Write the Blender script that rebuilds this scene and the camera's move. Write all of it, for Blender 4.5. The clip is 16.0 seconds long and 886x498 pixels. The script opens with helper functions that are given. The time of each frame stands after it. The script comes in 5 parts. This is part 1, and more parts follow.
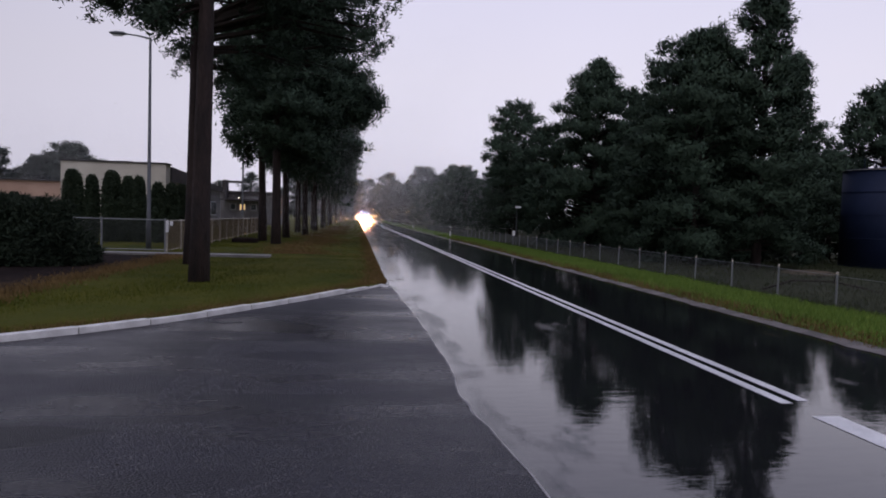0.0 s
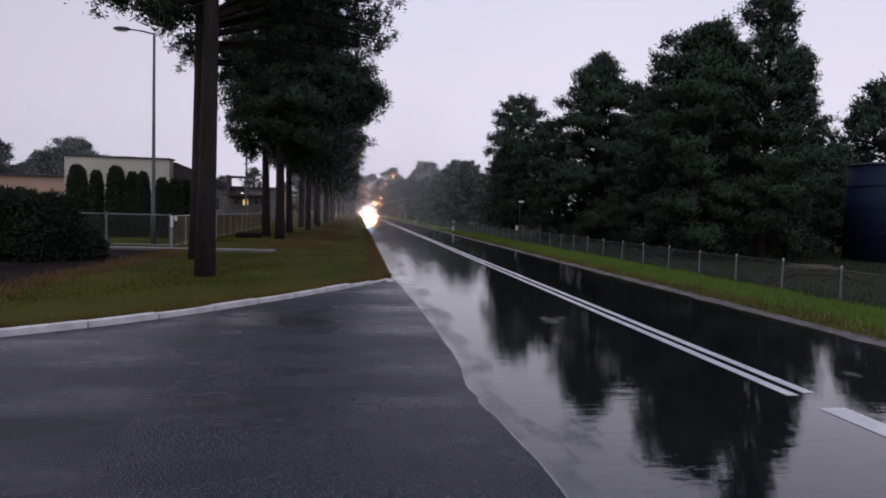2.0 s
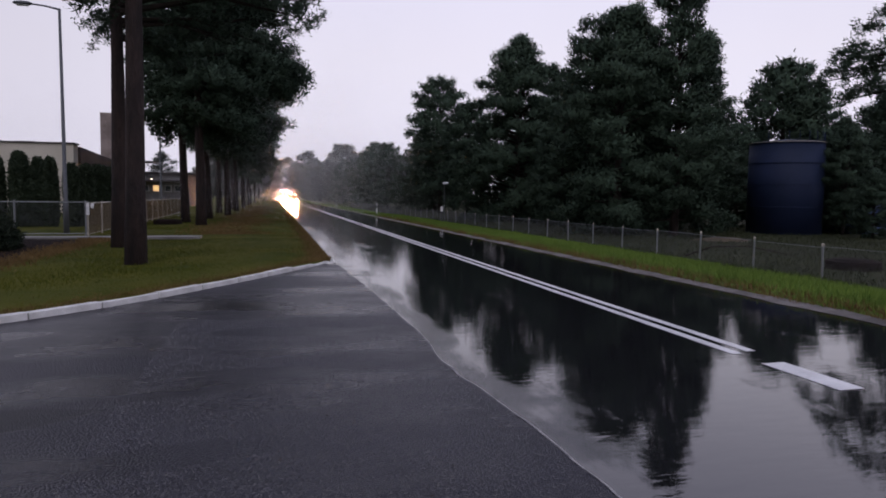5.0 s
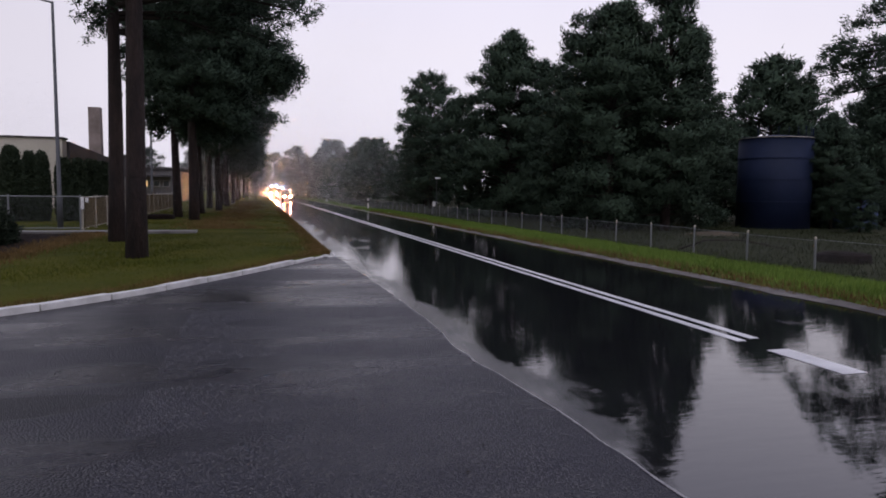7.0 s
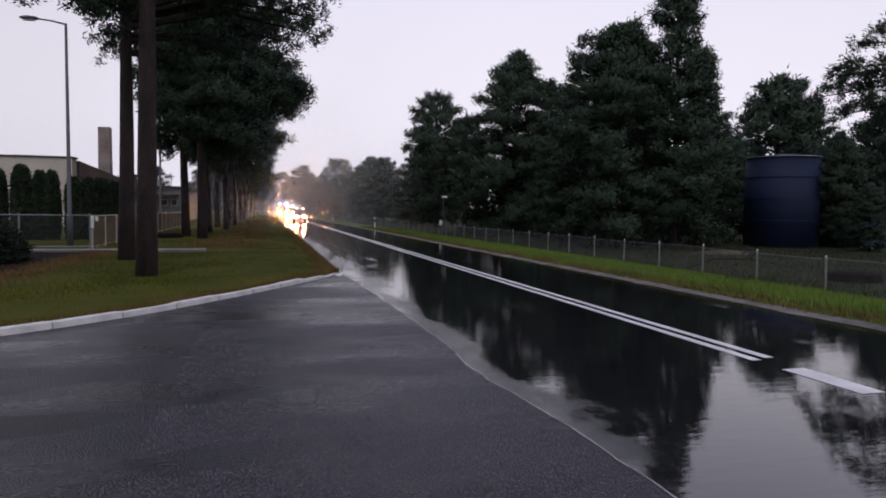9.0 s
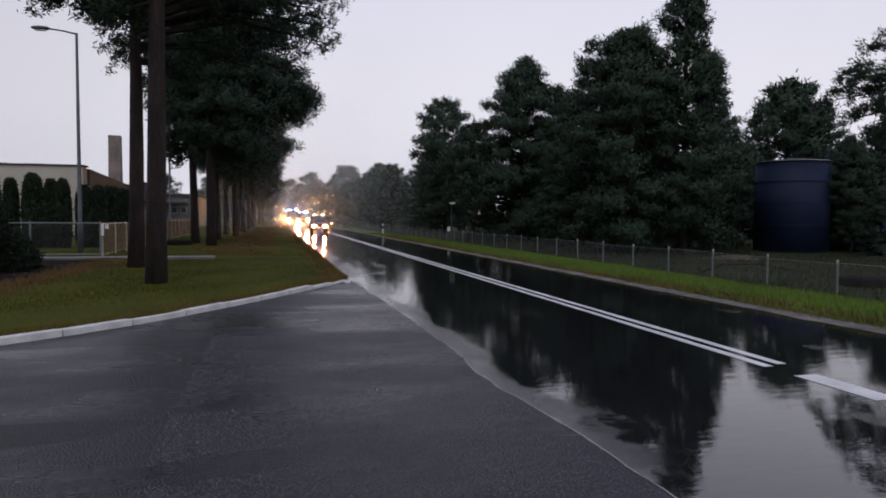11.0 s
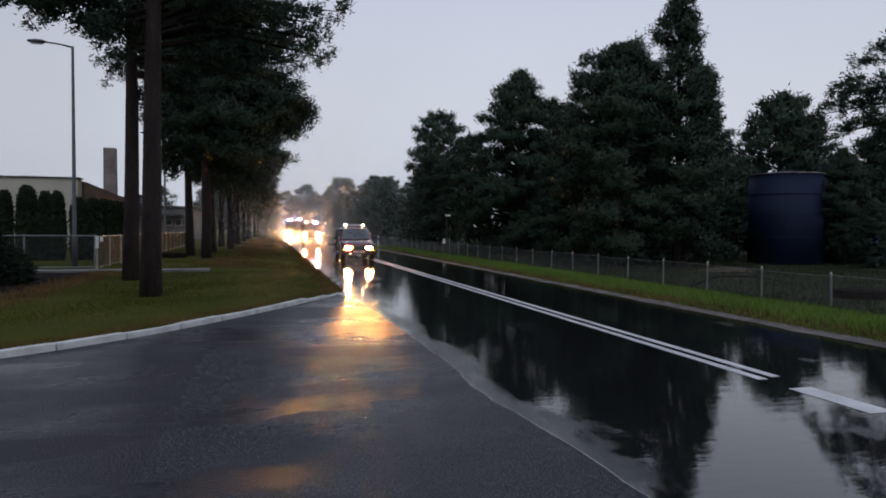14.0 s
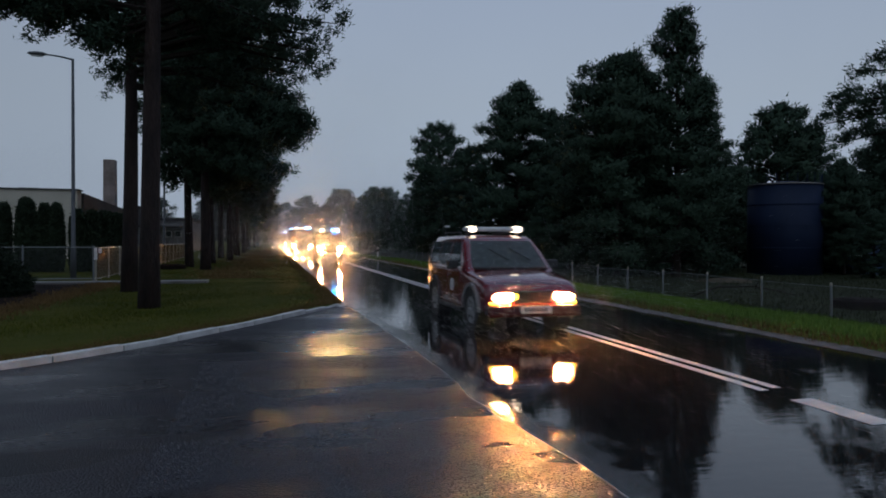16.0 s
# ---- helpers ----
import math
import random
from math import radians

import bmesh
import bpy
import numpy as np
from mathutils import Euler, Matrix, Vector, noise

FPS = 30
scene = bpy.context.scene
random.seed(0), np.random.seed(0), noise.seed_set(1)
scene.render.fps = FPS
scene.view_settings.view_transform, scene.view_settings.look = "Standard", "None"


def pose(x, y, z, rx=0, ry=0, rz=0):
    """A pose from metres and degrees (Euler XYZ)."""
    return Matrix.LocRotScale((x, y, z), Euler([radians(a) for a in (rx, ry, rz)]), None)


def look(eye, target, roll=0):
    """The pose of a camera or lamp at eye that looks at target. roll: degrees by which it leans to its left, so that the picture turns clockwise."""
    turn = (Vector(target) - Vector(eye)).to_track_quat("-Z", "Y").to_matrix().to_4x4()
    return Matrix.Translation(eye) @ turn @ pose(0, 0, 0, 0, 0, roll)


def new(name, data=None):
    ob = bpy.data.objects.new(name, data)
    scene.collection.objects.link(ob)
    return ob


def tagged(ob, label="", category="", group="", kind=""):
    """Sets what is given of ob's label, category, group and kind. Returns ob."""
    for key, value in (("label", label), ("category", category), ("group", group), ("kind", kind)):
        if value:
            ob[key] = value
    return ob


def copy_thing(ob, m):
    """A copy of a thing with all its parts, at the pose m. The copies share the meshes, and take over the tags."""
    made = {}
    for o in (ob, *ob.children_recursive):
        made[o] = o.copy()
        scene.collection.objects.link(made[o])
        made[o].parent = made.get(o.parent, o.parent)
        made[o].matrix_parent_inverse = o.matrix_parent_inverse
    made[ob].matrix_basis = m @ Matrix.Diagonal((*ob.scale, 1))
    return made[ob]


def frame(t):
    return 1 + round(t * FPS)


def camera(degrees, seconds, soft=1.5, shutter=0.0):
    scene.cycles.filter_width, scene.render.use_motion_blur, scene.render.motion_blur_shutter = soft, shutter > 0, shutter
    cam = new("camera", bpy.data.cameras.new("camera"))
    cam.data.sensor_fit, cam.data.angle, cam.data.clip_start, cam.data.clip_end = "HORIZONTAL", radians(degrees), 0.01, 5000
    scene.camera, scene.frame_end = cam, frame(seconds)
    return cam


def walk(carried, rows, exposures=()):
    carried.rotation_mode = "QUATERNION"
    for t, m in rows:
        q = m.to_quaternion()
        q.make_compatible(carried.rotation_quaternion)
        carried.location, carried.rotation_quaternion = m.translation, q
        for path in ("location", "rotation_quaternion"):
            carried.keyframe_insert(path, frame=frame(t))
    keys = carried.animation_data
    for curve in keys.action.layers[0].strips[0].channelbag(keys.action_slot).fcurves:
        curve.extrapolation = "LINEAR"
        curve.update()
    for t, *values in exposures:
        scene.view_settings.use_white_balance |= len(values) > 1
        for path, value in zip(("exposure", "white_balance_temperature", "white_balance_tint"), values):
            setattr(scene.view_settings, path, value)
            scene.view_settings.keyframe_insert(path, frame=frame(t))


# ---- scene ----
cam = camera(66.9, 16.0, soft=1.8, shutter=0.4)
PATH = [
    (0, (-0.393, -0.095, 1.634), (-0.137, 1.887, 1.542), 1.7),
    (0.5, (-0.425, -0.082, 1.627), (-0.161, 1.899, 1.539), 1.3),
    (1, (-0.442, -0.079, 1.623), (-0.179, 1.901, 1.52), 1.7),
    (1.5, (-0.444, -0.085, 1.618), (-0.182, 1.895, 1.509), 1.3),
    (2, (-0.449, -0.133, 1.62), (-0.2, 1.849, 1.513), 1.6),
    (2.5, (-0.427, -0.204, 1.617), (-0.158, 1.774, 1.503), 1.4),
    (3, (-0.436, -0.25, 1.598), (-0.16, 1.725, 1.452), 2.2),
    (3.5, (-0.542, -0.23, 1.594), (-0.181, 1.732, 1.456), 0.7),
    (4, (-0.698, -0.193, 1.594), (-0.281, 1.758, 1.456), 0.4),
    (6.5, (-1.2, -0.188, 1.523), (-0.662, 1.73, 1.345), 0.4),
    (7, (-1.237, -0.263, 1.524), (-0.717, 1.661, 1.357), 0.6),
    (7.5, (-1.231, -0.234, 1.494), (-0.696, 1.684, 1.309), 0.7),
    (8, (-1.329, -0.201, 1.519), (-0.777, 1.715, 1.364), -0.4),
    (8.5, (-1.309, -0.226, 1.517), (-0.806, 1.705, 1.386), 0.5),
    (9, (-1.305, -0.249, 1.516), (-0.801, 1.683, 1.405), 0.6),
    (11.5, (-1.304, -0.231, 1.52), (-0.827, 1.71, 1.437), 0.3),
    (12, (-1.298, -0.228, 1.522), (-0.822, 1.713, 1.451), 0.3),
    (12.5, (-1.293, -0.223, 1.527), (-0.815, 1.717, 1.456), 0.4),
    (13, (-1.305, -0.236, 1.523), (-0.812, 1.701, 1.464), 0.3),
    (13.5, (-1.304, -0.245, 1.53), (-0.803, 1.691, 1.471), 0.4),
    (14, (-1.307, -0.249, 1.534), (-0.813, 1.688, 1.477), 0.3),
    (14.5, (-1.301, -0.23, 1.529), (-0.803, 1.707, 1.481), 0.3),
    (15, (-1.292, -0.237, 1.528), (-0.797, 1.701, 1.484), 0.4),
    (15.5, (-1.288, -0.227, 1.532), (-0.792, 1.71, 1.498), 0.3),
    (16, (-1.285, -0.224, 1.53), (-0.79, 1.714, 1.506), 0.2),
]
EXPOSURES = [(0, 0.06, 6500, 10), (4.2, 0.1, 6500, 10), (6.3, 0.22, 6750, 9), (9.2, 0.22, 6750, 7), (11.3, 0.05, 6650, 2), (12.5, -0.08, 6500, 0), (14.5, -0.34, 6150, -5), (16, -0.92, 5600, -9)]
walk(cam, [(t, look(eye, target, roll)) for t, eye, target, roll in PATH], EXPOSURES)

# ---------------------------------------------------------------- light
world = bpy.data.worlds.new("overcast_dusk")
scene.world = world
world.use_nodes = True
wn, wl = world.node_tree.nodes, world.node_tree.links
wn.clear()
w_sky = wn.new("ShaderNodeTexSky")
w_sky.sky_type = "NISHITA"
w_sky.sun_disc = False
w_sky.sun_elevation, w_sky.sun_rotation = radians(6), radians(200)
w_sky.dust_density, w_sky.air_density = 4.0, 1.0
w_hsv = wn.new("ShaderNodeHueSaturation")
w_hsv.inputs["Saturation"].default_value = 0.12
w_hsv.inputs["Value"].default_value = 0.10
w_mix = wn.new("ShaderNodeMixRGB")
w_mix.inputs[0].default_value = 0.90
w_mix.inputs[2].default_value = (0.775, 0.745, 0.89, 1)
w_bg = wn.new("ShaderNodeBackground")
w_bg.inputs["Strength"].default_value = 1.03
w_out = wn.new("ShaderNodeOutputWorld")
wl.new(w_sky.outputs[0], w_hsv.inputs["Color"])
wl.new(w_hsv.outputs[0], w_mix.inputs[1])
w_tc = wn.new("ShaderNodeTexCoord")
w_sep = wn.new("ShaderNodeSeparateXYZ")
w_ramp = wn.new("ShaderNodeMapRange")
w_ramp.inputs["From Min"].default_value, w_ramp.inputs["From Max"].default_value = 0.0, 0.6
w_ramp.inputs["To Min"].default_value, w_ramp.inputs["To Max"].default_value = 1.05, 0.88
w_cloud = wn.new("ShaderNodeTexNoise")
w_cloud.inputs["Scale"].default_value, w_cloud.inputs["Detail"].default_value = 2.2, 4
w_soft = wn.new("ShaderNodeMapRange")
w_soft.inputs["To Min"].default_value, w_soft.inputs["To Max"].default_value = 0.94, 1.06
w_mul = wn.new("ShaderNodeMath")
w_mul.operation = "MULTIPLY"
w_scale = wn.new("ShaderNodeVectorMath")
w_scale.operation = "SCALE"
wl.new(w_tc.outputs["Generated"], w_sep.inputs[0])
wl.new(w_sep.outputs["Z"], w_ramp.inputs["Value"])
w_west = wn.new("ShaderNodeMapRange")
w_west.inputs["From Min"].default_value, w_west.inputs["From Max"].default_value = -0.65, 0.0
w_west.inputs["To Min"].default_value, w_west.inputs["To Max"].default_value = 0.70, 1.0
w_dusk = wn.new("ShaderNodeMath")
w_dusk.operation = "MULTIPLY"
wl.new(w_sep.outputs["X"], w_west.inputs["Value"])
wl.new(w_tc.outputs["Generated"], w_cloud.inputs["Vector"])
wl.new(w_cloud.outputs["Fac"], w_soft.inputs["Value"])
wl.new(w_ramp.outputs[0], w_mul.inputs[0])
wl.new(w_soft.outputs[0], w_mul.inputs[1])
wl.new(w_mix.outputs[0], w_scale.inputs[0])
wl.new(w_mul.outputs[0], w_dusk.inputs[0])
wl.new(w_west.outputs[0], w_dusk.inputs[1])
wl.new(w_dusk.outputs[0], w_scale.inputs["Scale"])
# bluer and darker overhead
w_up = wn.new("ShaderNodeMapRange")
w_up.inputs["From Min"].default_value, w_up.inputs["From Max"].default_value = 0.2, 0.7
w_tint = wn.new("ShaderNodeMixRGB")
w_tint.inputs[1].default_value, w_tint.inputs[2].default_value = (1.0, 1.0, 1.0, 1), (0.85, 0.90, 1.12, 1)
w_blue = wn.new("ShaderNodeMixRGB")
w_blue.blend_type = "MULTIPLY"
w_blue.inputs[0].default_value = 1.0
wl.new(w_sep.outputs["Z"], w_up.inputs["Value"])
wl.new(w_up.outputs[0], w_tint.inputs[0])
wl.new(w_scale.outputs[0], w_blue.inputs[1])
wl.new(w_tint.outputs[0], w_blue.inputs[2])
wl.new(w_blue.outputs[0], w_bg.inputs["Color"])
wl.new(w_bg.outputs[0], w_out.inputs[0])

sun = new("sun", bpy.data.lights.new("sun", "SUN"))
sun.data.energy, sun.data.angle, sun.data.color = 0.5, radians(40), (1, 0.95, 0.92)
sun.matrix_world = look((0, 0, 60), (12, 30, 0))


# ---------------------------------------------------------------- materials
def node_mat(name, rough=0.7, metal=0.0):
    m = bpy.data.materials.new(name)
    m.use_nodes = True
    b = m.node_tree.nodes["Principled BSDF"]
    b.inputs["Roughness"].default_value = rough
    b.inputs["Metallic"].default_value = metal
    return m, m.node_tree.nodes, m.node_tree.links, b


def noise_node(n, l, scale, detail=4.0, rough=0.55, stretch=None, coords="Object"):
    tc = n.new("ShaderNodeTexCoord")
    tex = n.new("ShaderNodeTexNoise")
    tex.inputs["Scale"].default_value = scale
    tex.inputs["Detail"].default_value = detail
    tex.inputs["Roughness"].default_value = rough
    if stretch:
        mp = n.new("ShaderNodeMapping")
        mp.inputs["Scale"].default_value = stretch
        l.new(tc.outputs[coords], mp.inputs[0])
        l.new(mp.outputs[0], tex.inputs["Vector"])
    else:
        l.new(tc.outputs[coords], tex.inputs["Vector"])
    return tex.outputs["Fac"]


def ramp(n, l, fac, stops):
    r = n.new("ShaderNodeValToRGB")
    e = r.color_ramp.elements
    while len(e) < len(stops):
        e.new(0.5)
    for el, (p, c) in zip(e, stops):
        el.position = p
        el.color = (*c, 1) if isinstance(c, tuple) else (c, c, c, 1)
    l.new(fac, r.inputs[0])
    return r.outputs[0]


def bump(n, l, b, height, strength=0.4, dist=0.01, prev=None):
    bp = n.new("ShaderNodeBump")
    bp.inputs["Strength"].default_value = strength
    bp.inputs["Distance"].default_value = dist
    l.new(height, bp.inputs["Height"])
    if prev:
        l.new(prev, bp.inputs["Normal"])
    l.new(bp.outputs[0], b.inputs["Normal"])
    return bp.outputs[0]


def mixc(n, l, fac, a, b2, mode="MIX"):
    m = n.new("ShaderNodeMixRGB")
    m.blend_type = mode
    for sock, v in ((m.inputs[0], fac), (m.inputs[1], a), (m.inputs[2], b2)):
        if isinstance(v, (int, float)):
            sock.default_value = v
        elif isinstance(v, tuple):
            sock.default_value = (*v, 1)
        else:
            l.new(v, sock)
    return m.outputs[0]


def speckled(name, dark, light, scale, rough=0.7, metal=0.0, fine=60, bstr=0.3, bdist=0.01, stretch=None, shine=0.35):
    """Two-scale colour variation and bump."""
    m, n, l, b = node_mat(name, rough, metal)
    big = noise_node(n, l, scale, 5, 0.6, stretch)
    c = ramp(n, l, big, [(0.3, dark), (0.7, light)])
    small = noise_node(n, l, fine, 3, 0.6, stretch)
    c = mixc(n, l, 0.35, c, ramp(n, l, small, [(0.3, 0.25), (0.7, 1.0)]), "MULTIPLY")
    l.new(c, b.inputs["Base Color"])
    b.inputs["Specular IOR Level"].default_value = shine
    bump(n, l, b, small, bstr, bdist)
    return m


def plain(name, col, rough=0.5, metal=0.0):
    m, n, l, b = node_mat(name, rough, metal)
    f = noise_node(n, l, 9.0, 5)
    lo = tuple(c * 0.75 for c in col)
    l.new(ramp(n, l, f, [(0.3, lo), (0.65, col)]), b.inputs["Base Color"])
    rr = n.new("ShaderNodeMapRange")
    rr.inputs["To Min"].default_value = max(0.02, rough - 0.12)
    rr.inputs["To Max"].default_value = min(1, rough + 0.12)
    l.new(f, rr.inputs["Value"])
    l.new(rr.outputs[0], b.inputs["Roughness"])
    return m


def glow(name, col, strength):
    m, n, l, b = node_mat(name, 0.3)
    b.inputs["Base Color"].default_value = (*col, 1)
    b.inputs["Emission Color"].default_value = (*col, 1)
    b.inputs["Emission Strength"].default_value = strength
    return m


def wet_asphalt(name, dry, wet_lo, wet_hi, r_dry, r_wet, patch_scale, stretch, grain=0.5, ripple=0.10, stone=95, film=1.0, ior=1.36, worn=0.0):
    """Dark asphalt under a broken film of rain water."""
    m, n, l, b = node_mat(name)
    b.inputs["IOR"].default_value = ior
    patch = noise_node(n, l, patch_scale, 6, 0.6, stretch)
    if worn:
        # the traffic keeps the lane beside the apron drier
        w_tc = n.new("ShaderNodeTexCoord")
        w_xyz = n.new("ShaderNodeSeparateXYZ")
        l.new(w_tc.outputs["Object"], w_xyz.inputs[0])
        w_map = n.new("ShaderNodeMapRange")
        w_map.interpolation_type = "SMOOTHSTEP"
        w_map.inputs["From Min"].default_value, w_map.inputs["From Max"].default_value = 0.72, 1.3
        w_map.inputs["To Min"].default_value, w_map.inputs["To Max"].default_value = -worn, 0.03
        l.new(w_xyz.outputs["X"], w_map.inputs["Value"])
        w_add = n.new("ShaderNodeMath")
        l.new(patch, w_add.inputs[0])
        l.new(w_map.outputs[0], w_add.inputs[1])
        patch = w_add.outputs[0]
    mask = ramp(n, l, patch, [(wet_lo, 0.0), (wet_hi, 1.0)])
    g_tc = n.new("ShaderNodeTexCoord")
    g_v = n.new("ShaderNodeTexVoronoi")
    g_v.inputs["Scale"].default_value = stone
    l.new(g_tc.outputs["Object"], g_v.inputs["Vector"])
    g = g_v.outputs["Distance"]
    mid = noise_node(n, l, 1.7, 6, 0.65)
    base = ramp(n, l, mid, [(0.3, tuple(c * 0.7 for c in dry)), (0.7, dry)])
    base = mixc(n, l, 0.5, base, ramp(n, l, g, [(0.1, 1.3), (0.75, 0.4)]), "MULTIPLY")
    base = mixc(n, l, mask, base, mixc(n, l, 1.0, base, (0.55, 0.55, 0.57), "MULTIPLY"))
    l.new(base, b.inputs["Base Color"])
    rm = n.new("ShaderNodeMapRange")
    rm.inputs["To Min"].default_value, rm.inputs["To Max"].default_value = r_dry, r_wet
    l.new(mask, rm.inputs["Value"])
    l.new(rm.outputs[0], b.inputs["Roughness"])
    inv = n.new("ShaderNodeMath")
    inv.operation = "MULTIPLY_ADD"
    inv.inputs[1].default_value, inv.inputs[2].default_value = -grain * film, grain
    l.new(mask, inv.inputs[0])
    bp = n.new("ShaderNodeBump")
    bp.inputs["Distance"].default_value = 0.5 / stone
    bp.invert = True
    l.new(g, bp.inputs["Height"])
    l.new(inv.outputs[0], bp.inputs["Strength"])
    swell = noise_node(n, l, 1.6, 3, 0.5, (1.0, 0.6, 1.0))
    b2 = bump(n, l, b, swell, 0.05, 0.02, bp.outputs[0])
    chop = noise_node(n, l, 7.0, 4, 0.62, (0.30, 1.0, 1.0))
    bump(n, l, b, chop, ripple, 0.02, b2)
    return m


def foliage(name, dark, light, rough=0.6):
    m, n, l, b = node_mat(name, rough)
    geo = n.new("ShaderNodeNewGeometry")
    big = noise_node(n, l, 0.6, 3)
    c = ramp(n, l, geo.outputs["Random Per Island"], [(0.0, dark), (1.0, light)])
    c = mixc(n, l, 0.5, c, ramp(n, l, big, [(0.3, 0.45), (0.7, 1.2)]), "MULTIPLY")
    l.new(c, b.inputs["Base Color"])
    b.inputs["Specular IOR Level"].default_value = 0.15
    return m


ROAD = wet_asphalt("wet_road_asphalt", (0.022, 0.022, 0.025), 0.27, 0.42, 0.12, 0.018, 0.9, (1.0, 0.4, 1.0), 0.3, 0.075, ior=1.6, worn=0.13)
APRON = wet_asphalt("damp_apron_asphalt", (0.013, 0.013, 0.021), 0.42, 0.64, 0.42, 0.17, 0.7, (0.40, 1.0, 1.0), 0.9, 0.04, 62, 0.58)
STONES = plain("wet_aggregate", (0.05, 0.048, 0.054), 0.18, 0.0)
PATCH = wet_asphalt("dark_patch_asphalt", (0.014, 0.014, 0.016), 0.5, 0.7, 0.5, 0.3, 1.5, (1, 1, 1), 1.0, 0.03)
GRASS = speckled("verge_turf", (0.036, 0.050, 0.004), (0.095, 0.090, 0.012), 0.5, 0.9, 0, 30, 0.8, 0.04, shine=0.08)
VERGE = speckled("lush_verge_turf", (0.05, 0.085, 0.015), (0.10, 0.15, 0.03), 0.8, 0.9, 0, 30, 0.8, 0.04, shine=0.08)
FIELD = speckled("rough_meadow", (0.018, 0.022, 0.010), (0.045, 0.048, 0.024), 0.25, 0.95, 0, 12, 0.8, 0.05, shine=0.08)
BLADES = foliage("grass_blades", (0.036, 0.052, 0.004), (0.092, 0.094, 0.010), 0.9)
BLADES_DULL = foliage("meadow_blades", (0.018, 0.026, 0.010), (0.042, 0.052, 0.022), 0.9)
BLADES_LUSH = foliage("lush_grass_blades", (0.07, 0.13, 0.02), (0.155, 0.22, 0.04), 0.8)
BLADES_DRY = foliage("dry_grass_blades", (0.10, 0.06, 0.02), (0.18, 0.12, 0.05), 0.8)
MULCH = speckled("dark_mulch", (0.010, 0.007, 0.007), (0.028, 0.020, 0.018), 1.2, 0.95, 0, 45, 0.9, 0.03, shine=0.06)
SAND = speckled("damp_sand", (0.07, 0.056, 0.038), (0.15, 0.12, 0.085), 1.2, 0.9, 0, 40, 0.5, 0.02, shine=0.1)
FRAME = plain("wet_pale_tube", (0.42, 0.38, 0.32), 0.25, 0.2)
WIRETAN = plain("rusty_wire", (0.16, 0.12, 0.07), 0.6, 0.3)
GRAVEL = speckled("wet_gravel", (0.07, 0.065, 0.06), (0.22, 0.20, 0.185), 2.0, 0.8, 0, 50, 0.8, 0.02, shine=0.12)
PATHM = speckled("pale_concrete_path", (0.13, 0.125, 0.12), (0.24, 0.23, 0.22), 1.5, 0.6, 0, 60, 0.3)
KERB = speckled("painted_kerb_concrete", (0.46, 0.45, 0.43), (0.78, 0.77, 0.74), 3.0, 0.55, 0, 70, 0.3)
PAINT = speckled("road_marking_paint", (0.5, 0.5, 0.5), (0.78, 0.78, 0.77), 3.0, 0.35, 0, 80, 0.25, 0.004)
CRACK = speckled("crack_filler", (0.16, 0.16, 0.16), (0.38, 0.37, 0.36), 6, 0.6)
BARK = speckled("pine_bark", (0.007, 0.005, 0.005), (0.046, 0.029, 0.024), 3.0, 0.9, 0, 16, 1.0, 0.08, (1, 1, 0.28))
LIMB = speckled("pine_limb_bark", (0.010, 0.007, 0.005), (0.032, 0.022, 0.016), 4, 0.9)
NEEDLE = foliage("pine_needles", (0.033, 0.056, 0.038), (0.060, 0.090, 0.060), 0.85)
# greyer than NEEDLE: distance haze put into the far needles' colour
NEEDLE_HAZED = foliage("hazed_pine_needles", (0.050, 0.060, 0.054), (0.070, 0.082, 0.072), 0.9)
THUJA = foliage("thuja_scales", (0.022, 0.036, 0.022), (0.050, 0.066, 0.038), 0.8)
HEDGE = foliage("dark_hedge_leaves", (0.010, 0.018, 0.011), (0.027, 0.037, 0.022), 0.8)
STEEL = plain("galvanised_steel", (0.20, 0.21, 0.22), 0.5, 0.7)
WIRE = plain("fence_wire", (0.10, 0.105, 0.11), 0.5, 0.6)
POLE = plain("lamp_pole_paint", (0.085, 0.09, 0.10), 0.5, 0.3)
CREAM = speckled("cream_render", (0.50, 0.46, 0.38), (0.66, 0.61, 0.52), 0.4, 0.85, 0, 20, 0.15)
SALMON = speckled("salmon_render", (0.42, 0.27, 0.20), (0.55, 0.37, 0.28), 0.4, 0.85, 0, 20, 0.15)
ROOFING = speckled("dark_roofing", (0.04, 0.035, 0.035), (0.09, 0.08, 0.08), 0.6, 0.7, 0, 15, 0.3)
CLAD = speckled("grey_cladding", (0.16, 0.15, 0.15), (0.28, 0.27, 0.27), 0.5, 0.6, 0, 15, 0.2)
BRICK = speckled("chimney_masonry", (0.20, 0.16, 0.14), (0.34, 0.28, 0.25), 1.0, 0.9, 0, 10, 0.4)
TANKM = speckled("blue_tank_paint", (0.010, 0.017, 0.042), (0.018, 0.027, 0.064), 0.5, 0.6, 0.0, 14, 0.1, shine=0.15)
BLUESHEET = speckled("light_blue_sheet", (0.02, 0.04, 0.12), (0.05, 0.08, 0.18), 0.8, 0.5)
# grey-green base puts the sky seen in the windscreen into its colour
SKYGLASS = plain("sky_pale_windscreen", (0.24, 0.28, 0.28), 0.22)
SKYGLASS.node_tree.nodes["Principled BSDF"].inputs["Coat Weight"].default_value = 1.0
GLASS, gn, gl, gb = node_mat("dark_vehicle_glass", 0.06)
# base lifted for sky light seen in the glass
gb.inputs["Base Color"].default_value = (0.075, 0.088, 0.092, 1)
gb.inputs["IOR"].default_value = 1.5
REDPAINT = plain("wet_maroon_paint", (0.13, 0.012, 0.019), 0.2)
